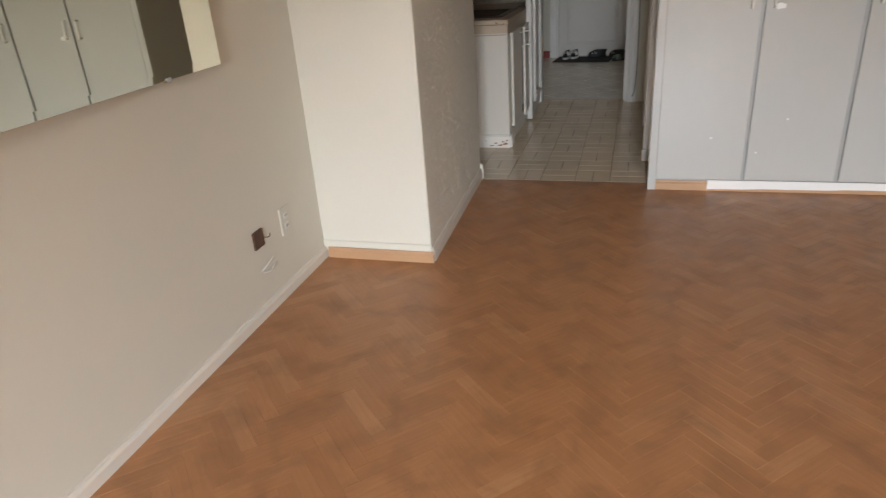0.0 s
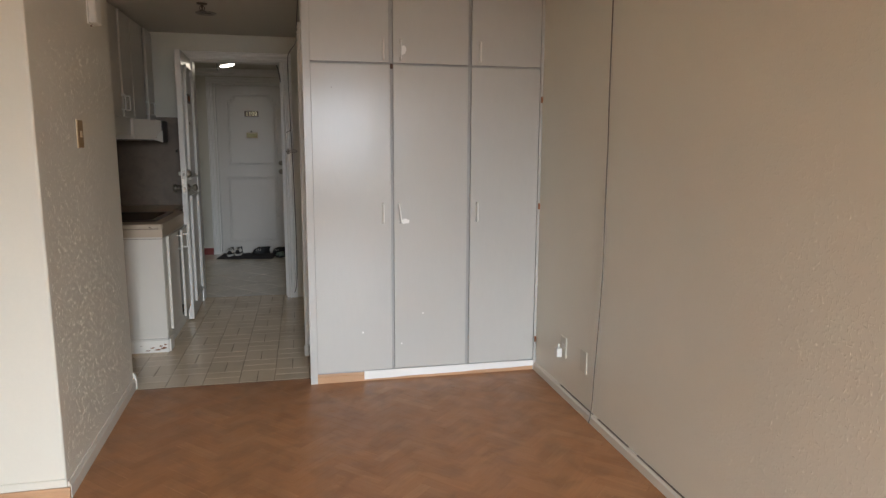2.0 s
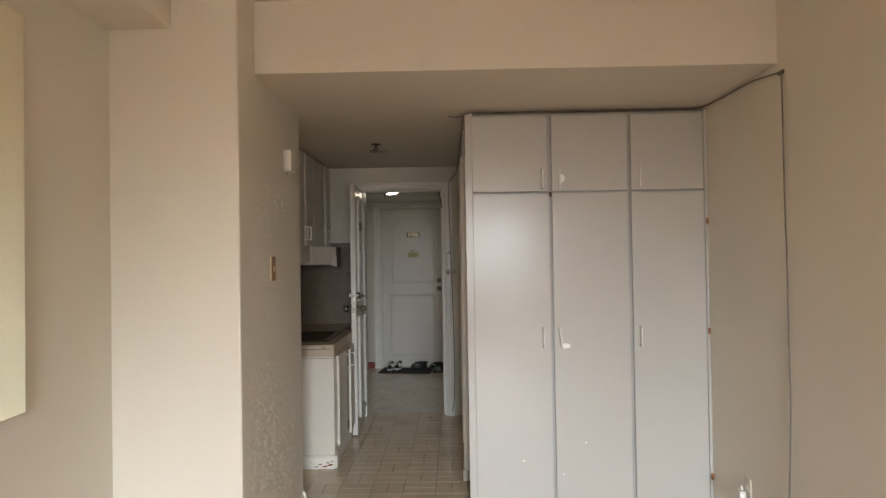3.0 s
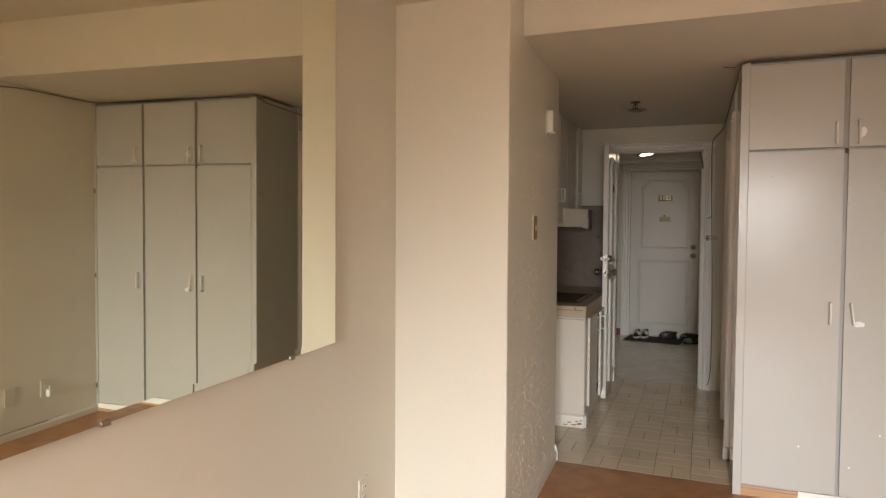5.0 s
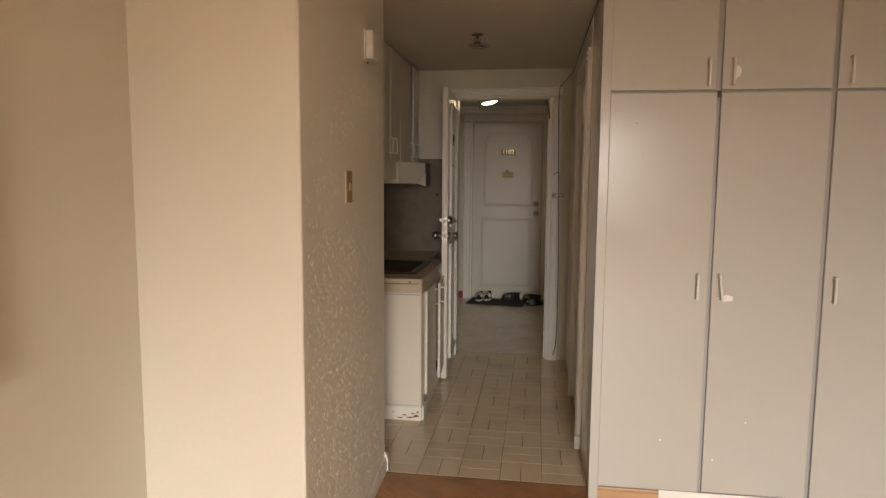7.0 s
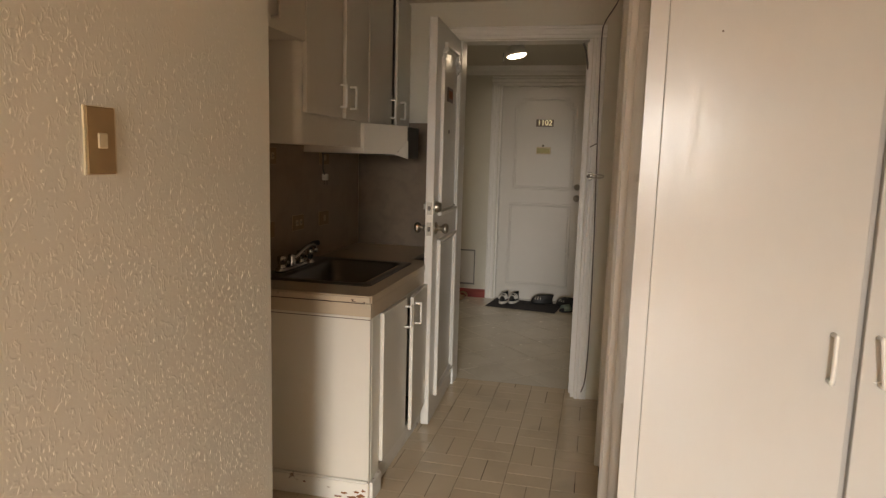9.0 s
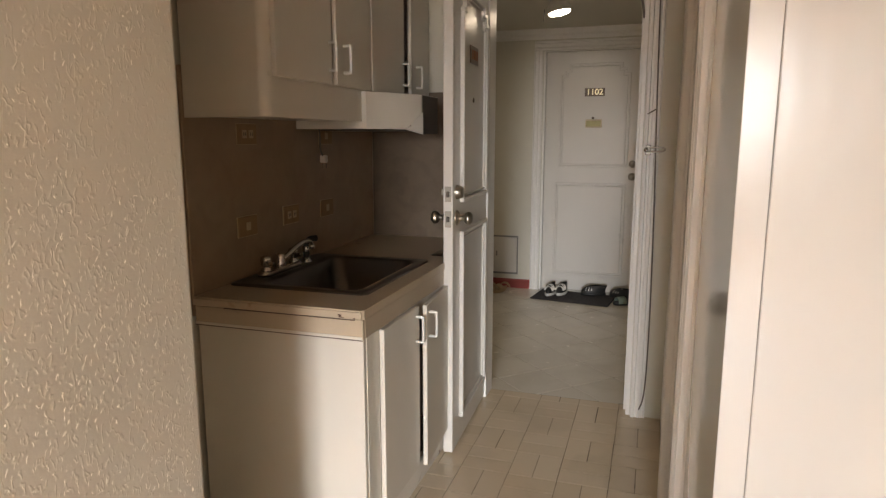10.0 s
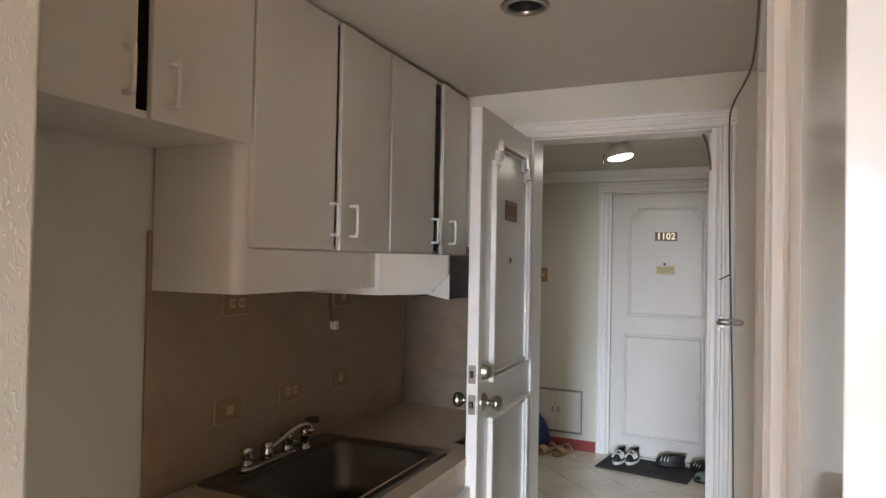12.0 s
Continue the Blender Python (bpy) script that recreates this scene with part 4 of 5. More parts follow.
part("side_apron", boxes((XS + 0.001, 4.861, 0.776, -0.667, 4.876, 0.839), bevel=0.002), M_COUNTER, ct, "beige side band with a dark joint")
part("lip", boxes((XS + 0.001, 4.852, 0.842, -0.668, 4.8575, 0.866), bevel=0.002), M_COUNTER, ct)

part("paint_strip", boxes((XS + 0.001, 4.8585, 0.776, -0.668, 4.8608, 0.786), bevel=0.0008), M_KCAB, ct, "white paint strip along the band")
part("dark_joint", boxes((XS + 0.001, 4.8590, 0.7732, -0.668, 4.8612, 0.7755)), M_BROWN, ct, "dark joint under the band")
part("dark_joint", boxes((-1.16, 4.8505, 0.8395, -0.69, 4.8565, 0.8415)), M_BROWN, ct, "dark open joint under the lip")
structure("trim_pillar_end", prism(bmesh.new(), [(XPE, YE - 0.012, 0), (XPE + 0.018, YE - 0.012, 0), (XPE + 0.019, YE - 0.012, 0.05), (XPE + 0.012, YE - 0.012, 0.08), (XPE + 0.004, YE - 0.012, 0.095), (XPE, YE - 0.012, 0.095)], None, (0, 0.022, 0)), M_SKIRT, "curled plaster end of the baseboard", "trim")
sk = thing("sink", (-1.0, 5.37, 0.70), "stainless steel single-bowl sink set in the countertop", "sink")
scx, scy = -1.006, 5.366
loops = [round_rect(scx, scy, 0.542, 0.665, 0.03, 0.8705), round_rect(scx, scy, 0.538, 0.661, 0.03, 0.876), round_rect(scx + 0.035, scy, 0.400, 0.575, 0.055, 0.876),
         round_rect(scx + 0.035, scy, 0.372, 0.552, 0.055, 0.868), round_rect(scx + 0.035, scy, 0.345, 0.525, 0.06, 0.73), round_rect(scx + 0.035, scy, 0.30, 0.48, 0.06, 0.705), round_rect(scx + 0.035, scy, 0.06, 0.06, 0.029, 0.700)]
part("bowl", loft(bmesh.new(), loops, False, True), M_STEEL, sk)
part("drain", revolve(bmesh.new(), [(0.038, 0), (0.038, 0.003), (0.030, 0.004), (0.026, 0.001), (0, 0.001)], pose(scx + 0.035, scy, 0.7012)), M_CHROME, sk)

FX, FY, FZ = -1.222, 5.300, 0.876
fc = thing("faucet", (FX, FY, FZ), "chrome two-handle kitchen faucet, spout swung aside", "faucet")
part("deck_plate", loft(bmesh.new(), [round_rect(FX, FY, 0.056, 0.270, 0.027, FZ), round_rect(FX, FY, 0.054, 0.268, 0.026, FZ + 0.012), round_rect(FX, FY, 0.038, 0.25, 0.018, FZ + 0.020)], True, True), M_CHROME, fc)
for y in (FY - 0.10, FY + 0.10):
    hm = pose(FX, y, FZ + 0.019)
    th = part("tap_handle", revolve(bmesh.new(), [(0.019, 0), (0.019, 0.008), (0.012, 0.012), (0.017, 0.018), (0.021, 0.044), (0.019, 0.052), (0.010, 0.056), (0, 0.056)], hm, 12), M_CHROME, fc)
    part("lever", boxes((FX + 0.006, y - 0.007, FZ + 0.040, FX + 0.036, y + 0.007, FZ + 0.054), bevel=0.004, seg=2), M_CHROME, th)
part("spout_base", revolve(bmesh.new(), [(0.021, 0), (0.021, 0.022), (0.017, 0.034), (0.019, 0.044), (0.010, 0.050), (0, 0.051)], pose(FX, FY, FZ + 0.019), 18), M_CHROME, fc)
sp_pts = smooth_path([(FX, FY + 0.004, FZ + 0.040), (FX + 0.008, FY + 0.045, FZ + 0.055), (FX + 0.020, FY + 0.090, FZ + 0.080), (FX + 0.032, FY + 0.135, FZ + 0.096), (FX + 0.040, FY + 0.165, FZ + 0.093), (FX + 0.042, FY + 0.176, FZ + 0.076)])
part("spout", tube(bmesh.new(), sp_pts, 0.0105, 12), M_CHROME, fc)
part("aerator", revolve(bmesh.new(), [(0.0, 0), (0.012, 0.001), (0.013, 0.018), (0.011, 0.020), (0, 0.020)], pose(FX + 0.042, FY + 0.177, FZ + 0.058), 14), M_CHROME, fc)
spr = thing("side_sprayer", (FX + 0.006, FY + 0.193, FZ), "black side sprayer in a chrome collar beside the faucet", "sprayer")
SX, SY = FX + 0.006, FY + 0.193
part("collar", revolve(bmesh.new(), [(0.022, 0), (0.022, 0.006), (0.016, 0.012), (0.015, 0.020), (0, 0.020)], pose(SX, SY, FZ), 16), M_CHROME, spr)
part("grip", revolve(bmesh.new(), [(0.012, 0.020), (0.014, 0.030), (0.013, 0.064), (0, 0.064)], pose(SX, SY, FZ), 14), M_BLACK, spr)
part("grip_band", revolve(bmesh.new(), [(0.0142, 0.044), (0.0148, 0.047), (0.0148, 0.064), (0.0135, 0.067), (0, 0.067)], pose(SX, SY, FZ), 16), M_CHROME, spr)
hd = part("head", tube(bmesh.new(), smooth_path([(SX, SY, FZ + 0.066), (SX + 0.002, SY + 0.004, FZ + 0.084), (SX + 0.012, SY + 0.016, FZ + 0.096), (SX + 0.026, SY + 0.034, FZ + 0.097)]), 0.0125, 12), M_BLACK, spr)
part("rose", revolve(bmesh.new(), [(0.0128, 0), (0.0135, 0.002), (0.0135, 0.012), (0.011, 0.014), (0, 0.013)], look((SX + 0.022, SY + 0.029, FZ + 0.097), (SX - 0.6, SY - 0.75, FZ + 0.097)), 16), M_BLACK, hd)


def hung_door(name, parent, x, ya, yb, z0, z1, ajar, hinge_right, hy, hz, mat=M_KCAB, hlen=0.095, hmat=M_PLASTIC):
    """Cabinet door facing +x, ajar by some degrees about one edge, with a bow handle."""
    bm = boxes((x, ya, z0, x + 0.018, yb, z1), bevel=0.003, seg=2)
    hb = pull_handle(bmesh.new(), (x + 0.018, hy, hz), (1, 0, 0), hlen, 0.028, 0.0055)
    yh = yb if hinge_right else ya
    rot = Matrix.Translation((x, yh, 0)) @ Matrix.Rotation(radians(ajar if hinge_right else -ajar), 4, "Z") @ Matrix.Translation((-x, -yh, 0))
    bmesh.ops.transform(bm, matrix=rot, verts=bm.verts)
    bmesh.ops.transform(hb, matrix=rot, verts=hb.verts)
    d = part(name, bm, mat, parent)
    part("handle", hb, hmat, d, "white bow handle")
    return d


bc = thing("base_cabinet", (-0.98, 5.4, 0), "white painted sink base cabinet with ajar doors", "cabinet")
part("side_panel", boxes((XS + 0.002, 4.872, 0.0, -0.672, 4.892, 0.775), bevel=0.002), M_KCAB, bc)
part("stile", boxes((-0.690, 4.893, 0.0, -0.6705, 4.992, 0.775), bevel=0.002), M_STUCCO, bc, "stucco-textured front stile")
part("back_panel", boxes((XS + 0.002, 4.893, 0.02, XS + 0.010, 6.34, 0.775)), M_INSIDE, bc)
part("floor_panel", boxes((XS + 0.011, 4.893, 0.09, -0.70, 6.34, 0.108)), M_INSIDE, bc)
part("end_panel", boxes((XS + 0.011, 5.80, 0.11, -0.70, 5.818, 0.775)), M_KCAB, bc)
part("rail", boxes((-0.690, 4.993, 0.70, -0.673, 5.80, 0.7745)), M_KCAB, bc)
part("side_plinth", boxes((XS + 0.002, 4.858, 0.0, -0.668, 4.8715, 0.085), (-0.6715, 4.858, 0.086, -1.26, 4.8715, 0.094), bevel=0.003), M_TRIMWORN, bc, "chipped white plinth board")
part("front_plinth", boxes((-0.670, 4.872, 0.0, -0.655, 4.985, 0.088), (-0.70, 4.993, 0.0, -0.685, 5.80, 0.088), bevel=0.004), M_TRIMWORN, bc)
def chip(nm, cx, cz, rx, rz, y, seed, parent, mat, lab):
    rr = random.Random(seed)
    pts = []
    for k in range(11):
        a = 2 * math.pi * k / 11
        q = 0.5 + 0.8 * rr.random()
        pts.append((cx + rx * q * math.cos(a), y, cz + rz * q * math.sin(a)))
    return part(nm, prism(bmesh.new(), pts, None, (0, -0.0015, 0)), mat, parent, lab)


for k, (cx, cz, rx, rz) in enumerate(((-0.70, 0.030, 0.016, 0.008), (-0.735, 0.020, 0.022, 0.006), (-0.69, 0.055, 0.009, 0.006), (-0.775, 0.034, 0.014, 0.005), (-0.72, 0.045, 0.012, 0.005), (-0.80, 0.016, 0.018, 0.004), (-0.95, 0.060, 0.006, 0.004))):
    chip("flaked_patch", cx, cz, rx, rz, 4.8577, 20 + k, bc, M_RUST, "flaked brown patch of bare wood")
for k, (cx, cz, rx, rz) in enumerate(((-0.74, 0.853, 0.007, 0.004), (-0.735, 0.848, 0.010, 0.0015), (-0.69, 0.846, 0.004, 0.003))):
    chip("chipped_edge", cx, cz, rx, rz, 4.8517, 40 + k, ct, M_BROWN, "dark chip in the counter edge")
hung_door("cabinet_door", bc, -0.6725, 4.996, 5.328, 0.125, 0.772, 0.6, False, 5.292, 0.69)
hung_door("cabinet_door", bc, -0.6725, 5.336, 5.770, 0.125, 0.772, 4.0, True, 5.372, 0.69)

XU = -0.975


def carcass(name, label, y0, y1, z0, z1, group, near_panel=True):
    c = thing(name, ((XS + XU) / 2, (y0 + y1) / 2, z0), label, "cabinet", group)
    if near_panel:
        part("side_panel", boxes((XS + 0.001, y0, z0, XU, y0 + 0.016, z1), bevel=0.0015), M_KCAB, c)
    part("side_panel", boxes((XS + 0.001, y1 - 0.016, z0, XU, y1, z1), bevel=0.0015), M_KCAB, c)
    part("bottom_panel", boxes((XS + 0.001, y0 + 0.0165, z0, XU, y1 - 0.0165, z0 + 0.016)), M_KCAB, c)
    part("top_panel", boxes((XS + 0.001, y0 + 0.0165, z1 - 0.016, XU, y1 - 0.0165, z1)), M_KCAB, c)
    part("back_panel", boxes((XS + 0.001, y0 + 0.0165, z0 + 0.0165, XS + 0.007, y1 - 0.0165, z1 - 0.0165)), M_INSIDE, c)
    return c


UG = "wall cabinets over the kitchen"
c0 = carcass("wall_cabinet", "short white cabinet over the fridge niche, door ajar", 4.186, 4.868, 1.850, 2.314, UG)
hung_door("cabinet_door", c0, XU, 4.192, 4.532, 1.846, 2.300, 0.5, False, 4.502, 1.935, M_KCAB, 0.095, M_KCAB)
d = hung_door("cabinet_door", c0, XU, 4.572, 4.890, 1.846, 2.300, 0.5, True, 4.618, 1.930, M_KCAB, 0.095, M_KCAB)
part("lock", revolve(bmesh.new(), [(0.013, 0), (0.013, 0.003), (0.008, 0.004), (0, 0.002)], pose(XU + 0.0185, 4.60, 2.215, 0, 90, 0), 14), M_PLASTIC, d, "small round cam lock")
c1 = carcass("wall_cabinet", "white double wall cabinet with a deep valance", 4.870, 5.620, 1.578, 2.314, UG, False)
r0, t0, yv = 0.032, 0.014, 4.870
arc = [(XU - r0 + r0 * math.sin(radians(a)), yv + r0 - r0 * math.cos(radians(a))) for a in range(0, 91, 9)]
arc_in = [(XU - r0 + (r0 - t0) * math.sin(radians(a)), yv + r0 - (r0 - t0) * math.cos(radians(a))) for a in range(90, -1, -9)]
ring = [(XS + 0.001, yv)] + arc + [(XU, 4.912), (XU - t0, 4.912)] + arc_in + [(XS + 0.001, yv + t0)]
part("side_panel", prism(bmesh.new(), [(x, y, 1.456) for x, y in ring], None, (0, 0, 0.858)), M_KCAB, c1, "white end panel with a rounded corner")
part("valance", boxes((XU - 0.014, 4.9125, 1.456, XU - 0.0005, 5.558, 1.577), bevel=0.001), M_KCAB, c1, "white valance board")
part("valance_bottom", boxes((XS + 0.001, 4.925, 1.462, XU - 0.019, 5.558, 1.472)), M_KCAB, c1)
hung_door("cabinet_door", c1, XU + 0.001, 4.900, 5.268, 1.580, 2.300, 0.3, False, 5.246, 1.675)
hung_door("cabinet_door", c1, XU, 5.290, 5.612, 1.580, 2.300, 1.8, True, 5.348, 1.675)
c2 = carcass("wall_cabinet", "white double wall cabinet above the range hood", 5.622, 6.344, 1.578, 2.314, UG)
hung_door("cabinet_door", c2, XU, 5.628, 5.985, 1.580, 2.300, 0.3, False, 5.968, 1.675)
hung_door("cabinet_door", c2, XU, 6.042, 6.338, 1.580, 2.300, 3.0, True, 6.122, 1.675)

hd = thing("range_hood", (-1.05, 5.62, 1.42), "white range hood with a bent front corner", "range hood")
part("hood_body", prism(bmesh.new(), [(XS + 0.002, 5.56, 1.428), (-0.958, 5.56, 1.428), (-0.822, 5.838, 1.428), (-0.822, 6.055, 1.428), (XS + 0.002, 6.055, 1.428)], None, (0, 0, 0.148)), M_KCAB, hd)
part("front_flap", prism(bmesh.new(), [(-0.862, 5.752, 1.426), (-0.817, 5.842, 1.50), (-0.817, 5.842, 1.405)], None, (0.003, -0.002, 0)), M_TRIMWORN, hd, "bent corner of bare sheet")
part("front_panel", boxes((-0.8215, 5.845, 1.408, -0.8175, 6.055, 1.574), bevel=0.001), M_HOODSTEEL, hd, "dull grey steel front panel")
part("grease_filter", boxes((-1.22, 5.66, 1.421, -0.88, 6.00, 1.4275)), M_STEEL, hd)

cord = thing("hood_cord", (-1.2, 5.64, 1.28), "dark hood power cord with a white plug hanging loose", "power cord")
part("cord", tube(bmesh.new(), smooth_path([(-1.20, 5.60, 1.455), (-1.195, 5.605, 1.40), (-1.20, 5.615, 1.345), (-1.20, 5.635, 1.315)]), 0.004, 7), M_CABLE, cord)
pl = part("plug", boxes((-1.214, 5.632, 1.285, -1.186, 5.656, 1.318), bevel=0.005, seg=2), M_PLASTIC, cord, "white two-pin plug")
part("pin", boxes((-1.210, 5.648, 1.262, -1.207, 5.652, 1.286)), M_CHROME, pl)
part("pin", boxes((-1.194, 5.648, 1.262, -1.191, 5.652, 1.286)), M_CHROME, pl)
single("wall_hook", revolve(bmesh.new(), [(0.012, 0), (0.012, 0.004), (0.005, 0.008), (0.005, 0.025), (0.010, 0.03), (0, 0.034)], pose(-0.80, YD - 0.013, 1.335, 90, 0, 0), 12), M_CHROME, "small chrome stud on the end wall", "hook", base=(-0.80, YD - 0.013, 1.335))

# ---------------------------------------------------------------- ceiling fittings
dl = thing("downlight", (-0.395, 5.42, ZS), "recessed ceiling downlight, switched off", "downlight")
part("ring", revolve(bmesh.new(), [(0.052, 0.004), (0.053, -0.006), (0.060, -0.009), (0.070, -0.007), (0.074, -0.001), (0.072, -0.0005)], pose(-0.395, 5.42, ZS), 36), M_NICKEL, dl, "dull metal trim ring")
can = part("can", revolve(bmesh.new(), [(0.0525, 0.003), (0.051, 0.04), (0.046, 0.09), (0.030, 0.115), (0, 0.118)], pose(-0.395, 5.42, ZS), 36), M_CANLIT, dl, "dark metal reflector")
part("socket", revolve(bmesh.new(), [(0.016, 0.11), (0.016, 0.075), (0.012, 0.070), (0, 0.070)], pose(-0.395, 5.42, ZS), 16), M_PLASTIC, can, "empty lamp socket")
sp = thing("sprinkler", (-0.376, 5.09, ZS), "small chrome fire sprinkler on the ceiling", "sprinkler")
part("escutcheon", revolve(bmesh.new(), [(0.036, 0), (0.033, -0.007), (0.014, -0.010), (0, -0.010)], pose(-0.376, 5.09, ZS - 0.0005), 20), M_SPRINK, sp)
part("body", revolve(bmesh.new(), [(0.010, -0.010), (0.010, -0.024), (0.005, -0.026), (0.005, -0.044), (0, -0.044)], pose(-0.376, 5.09, ZS - 0.0005), 16), M_SPRINK, sp)
part("yoke", tube(bmesh.new(), smooth_path([(-0.390, 5.09, ZS - 0.022), (-0.392, 5.09, ZS - 0.036), (-0.376, 5.09, ZS - 0.050), (-0.360, 5.09, ZS - 0.036), (-0.362, 5.09, ZS - 0.022)], 4), 0.003, 6), M_SPRINK, sp)
part("deflector", revolve(bmesh.new(), [(0, -0.048), (0.024, -0.049), (0.026, -0.052), (0, -0.053)], pose(-0.376, 5.09, ZS - 0.0005), 20), M_SPRINK, sp)

lamp = thing("ceiling_lamp", (-0.51, 7.66, ZS), "round white surface ceiling lamp, lit", "lamp")
part("base", revolve(bmesh.new(), [(0.0, 0), (0.055, 0), (0.06, -0.025), (0.0, -0.03)], pose(-0.51, 7.66, ZS - 0.001), 32), M_PLASTIC, lamp)
TILT = pose(-0.51, 7.66, ZS - 0.001, 0, -11, 0)
part("housing", revolve(bmesh.new(), [(0.0, -0.026), (0.055, -0.030), (0.070, -0.050), (0.082, -0.085), (0.078, -0.105), (0.0, -0.105)], TILT, 32), M_PLASTIC, lamp)
part("diffuser", revolve(bmesh.new(), [(0.075, -0.1055), (0.071, -0.114), (0.05, -0.121), (0, -0.125)], TILT, 32), M_LAMP, lamp)
part("pull_chain", tube(bmesh.new(), [(-0.585, 7.62, ZS - 0.09), (-0.587, 7.62, ZS - 0.14), (-0.586, 7.62, ZS - 0.165)], 0.004, 6), M_BLACK, lamp)

# ---------------------------------------------------------------- cables
cb = thing("cable_run", (0.96, YWF - 0.01, 2.30), "thin dark cable running over the wardrobe and down both walls", "cable")
part("wall_drop", tube(bmesh.new(), smooth_path([(R - 0.006, 3.175, 2.268), (R - 0.012, 3.160, 2.15), (R - 0.007, 3.166, 1.65), (R - 0.014, 3.145, 1.45), (R - 0.008, 3.156, 1.12), (R - 0.012, 3.146, 0.75), (R - 0.020, 3.168, 0.30), (R - 0.022, 3.182, 0.09), (R - 0.030, 3.193, 0.012)]), 0.0030, 6), M_CABLE, cb)
part("top_run", tube(bmesh.new(), smooth_path([(R - 0.006, 3.175, 2.268), (R - 0.010, 3.45, 2.300), (R - 0.012, 3.80, 2.306), (R - 0.05, 4.00, 2.304), (1.45, YWF - 0.012, 2.303), (1.0, YWF - 0.010, 2.307), (0.6, YWF - 0.010, 2.302), (0.36, YWF - 0.016, 2.304),
                                               (0.27, YWF - 0.004, 2.296), (0.250, 4.14, 2.272), (0.252, 4.30, 2.268), (0.246, 4.62, 2.26), (0.236, 5.2, 2.235), (0.225, 5.9, 2.215), (0.165, 6.31, 2.185), (0.150, 6.325, 2.10), (0.154, 6.325, 1.75), (0.162, 6.325, 1.40), (0.172, 6.325, 1.0), (0.178, 6.32, 0.5), (0.172, 6.32, 0.16), (0.150, 6.325, 0.05)]), 0.0036, 6), M_CABLE, cb)
part("loose_end", tube(bmesh.new(), smooth_path([(0.265, YWF, 2.297), (0.22, 4.03, 2.280), (0.17, 4.02, 2.283)]), 0.003, 5), M_CABLE, cb)
part("cable_tie", tube(bmesh.new(), [(0.155, 6.322, 1.52), (0.12, 6.318, 1.50)], 0.003, 5), M_CABLE, cb)
part("cable_clip", boxes((R - 0.012, 3.155, 2.258, R - 0.001, 3.20, 2.275), bevel=0.002), M_CABLE, cb)
single("hanging_wire", tube(bmesh.new(), smooth_path([(0.050, YD + 0.035, 2.086), (0.066, YD + 0.035, 2.04), (0.083, YD + 0.035, 1.94)]), 0.006, 6), M_CABLE, "short dark wire drooping from the door head", "wire", base=(0.050, YD + 0.035, 2.086))
single("door_wedge", boxes((0.228, 4.585, 0.0, 0.2590, 4.607, 0.075), bevel=0.006, seg=2), M_PLASTIC, "white plastic block at the foot of the casing", "block")

# ---------------------------------------------------------------- corridor things
mc = thing("meter_cabinet", (-1.22, YF, 0.14), "low white double-door meter cabinet in the corridor wall", "cabinet")
part("frame", boxes((-1.445, YF - 0.012, 0.13, -1.000, YF - 0.001, 0.145), (-1.445, YF - 0.012, 0.478, -1.000, YF - 0.001, 0.492), (-1.445, YF - 0.012, 0.145, -1.435, YF - 0.001, 0.478), (-1.010, YF - 0.012, 0.145, -1.000, YF - 0.001, 0.478)), M_CANGREY, mc)
for xa, xb, xh in ((-1.433, -1.228, -1.25), (-1.222, -1.012, -1.20)):
    d = part("cabinet_door", boxes((xa, YF - 0.016, 0.148, xb, YF - 0.002, 0.476), bevel=0.002), M_DOOR, mc)
    part("pull", boxes((xh - 0.006, YF - 0.021, 0.30, xh + 0.006, YF - 0.016, 0.345), bevel=0.001), M_CANGREY, d)
hs, put = outlet("light_switch", (-1.352, YF, 1.452), (0, -1, 0), (1, 0, 0), 0.075, 0.12, M_BEIGE, "brown switch plate on the corridor wall", "switch")
put("rocker", boxes((-0.012, -0.014, 0.007, 0.012, 0.014, 0.011), bevel=0.002), M_BEIGEL)

mat_m = pose(-0.45, 8.755, 0, 0, 0, -8)
bm = boxes((-0.34, -0.19, 0.002, 0.34, 0.19, 0.012), bevel=0.004)
bmesh.ops.transform(bm, matrix=mat_m, verts=bm.verts)
dm = thing("doormat", (-0.42, 8.755, 0), "dark rubber doormat before the neighbour door", "doormat")
part("mat", bm, M_MAT, dm)
bm = bmesh.new()
for k in range(11):
    box(bm, -0.33, -0.165 + k * 0.033 - 0.006, 0.0125, 0.33, -0.165 + k * 0.033 + 0.006, 0.0155)
bmesh.ops.transform(bm, matrix=mat_m, verts=bm.verts)
part("ribs", bm, M_MAT, dm)


def sole_outline(length, width, z, k=24, grow=0.0):
    pts = []
    for i in range(k):
        a = 2 * math.pi * i / k
        u = math.cos(a)
        w = width * (0.40 + 0.10 * u - 0.05 * math.cos(2 * a)) + grow
        pts.append((w * math.sin(a), (length / 2 + grow) * u, z))
    return pts


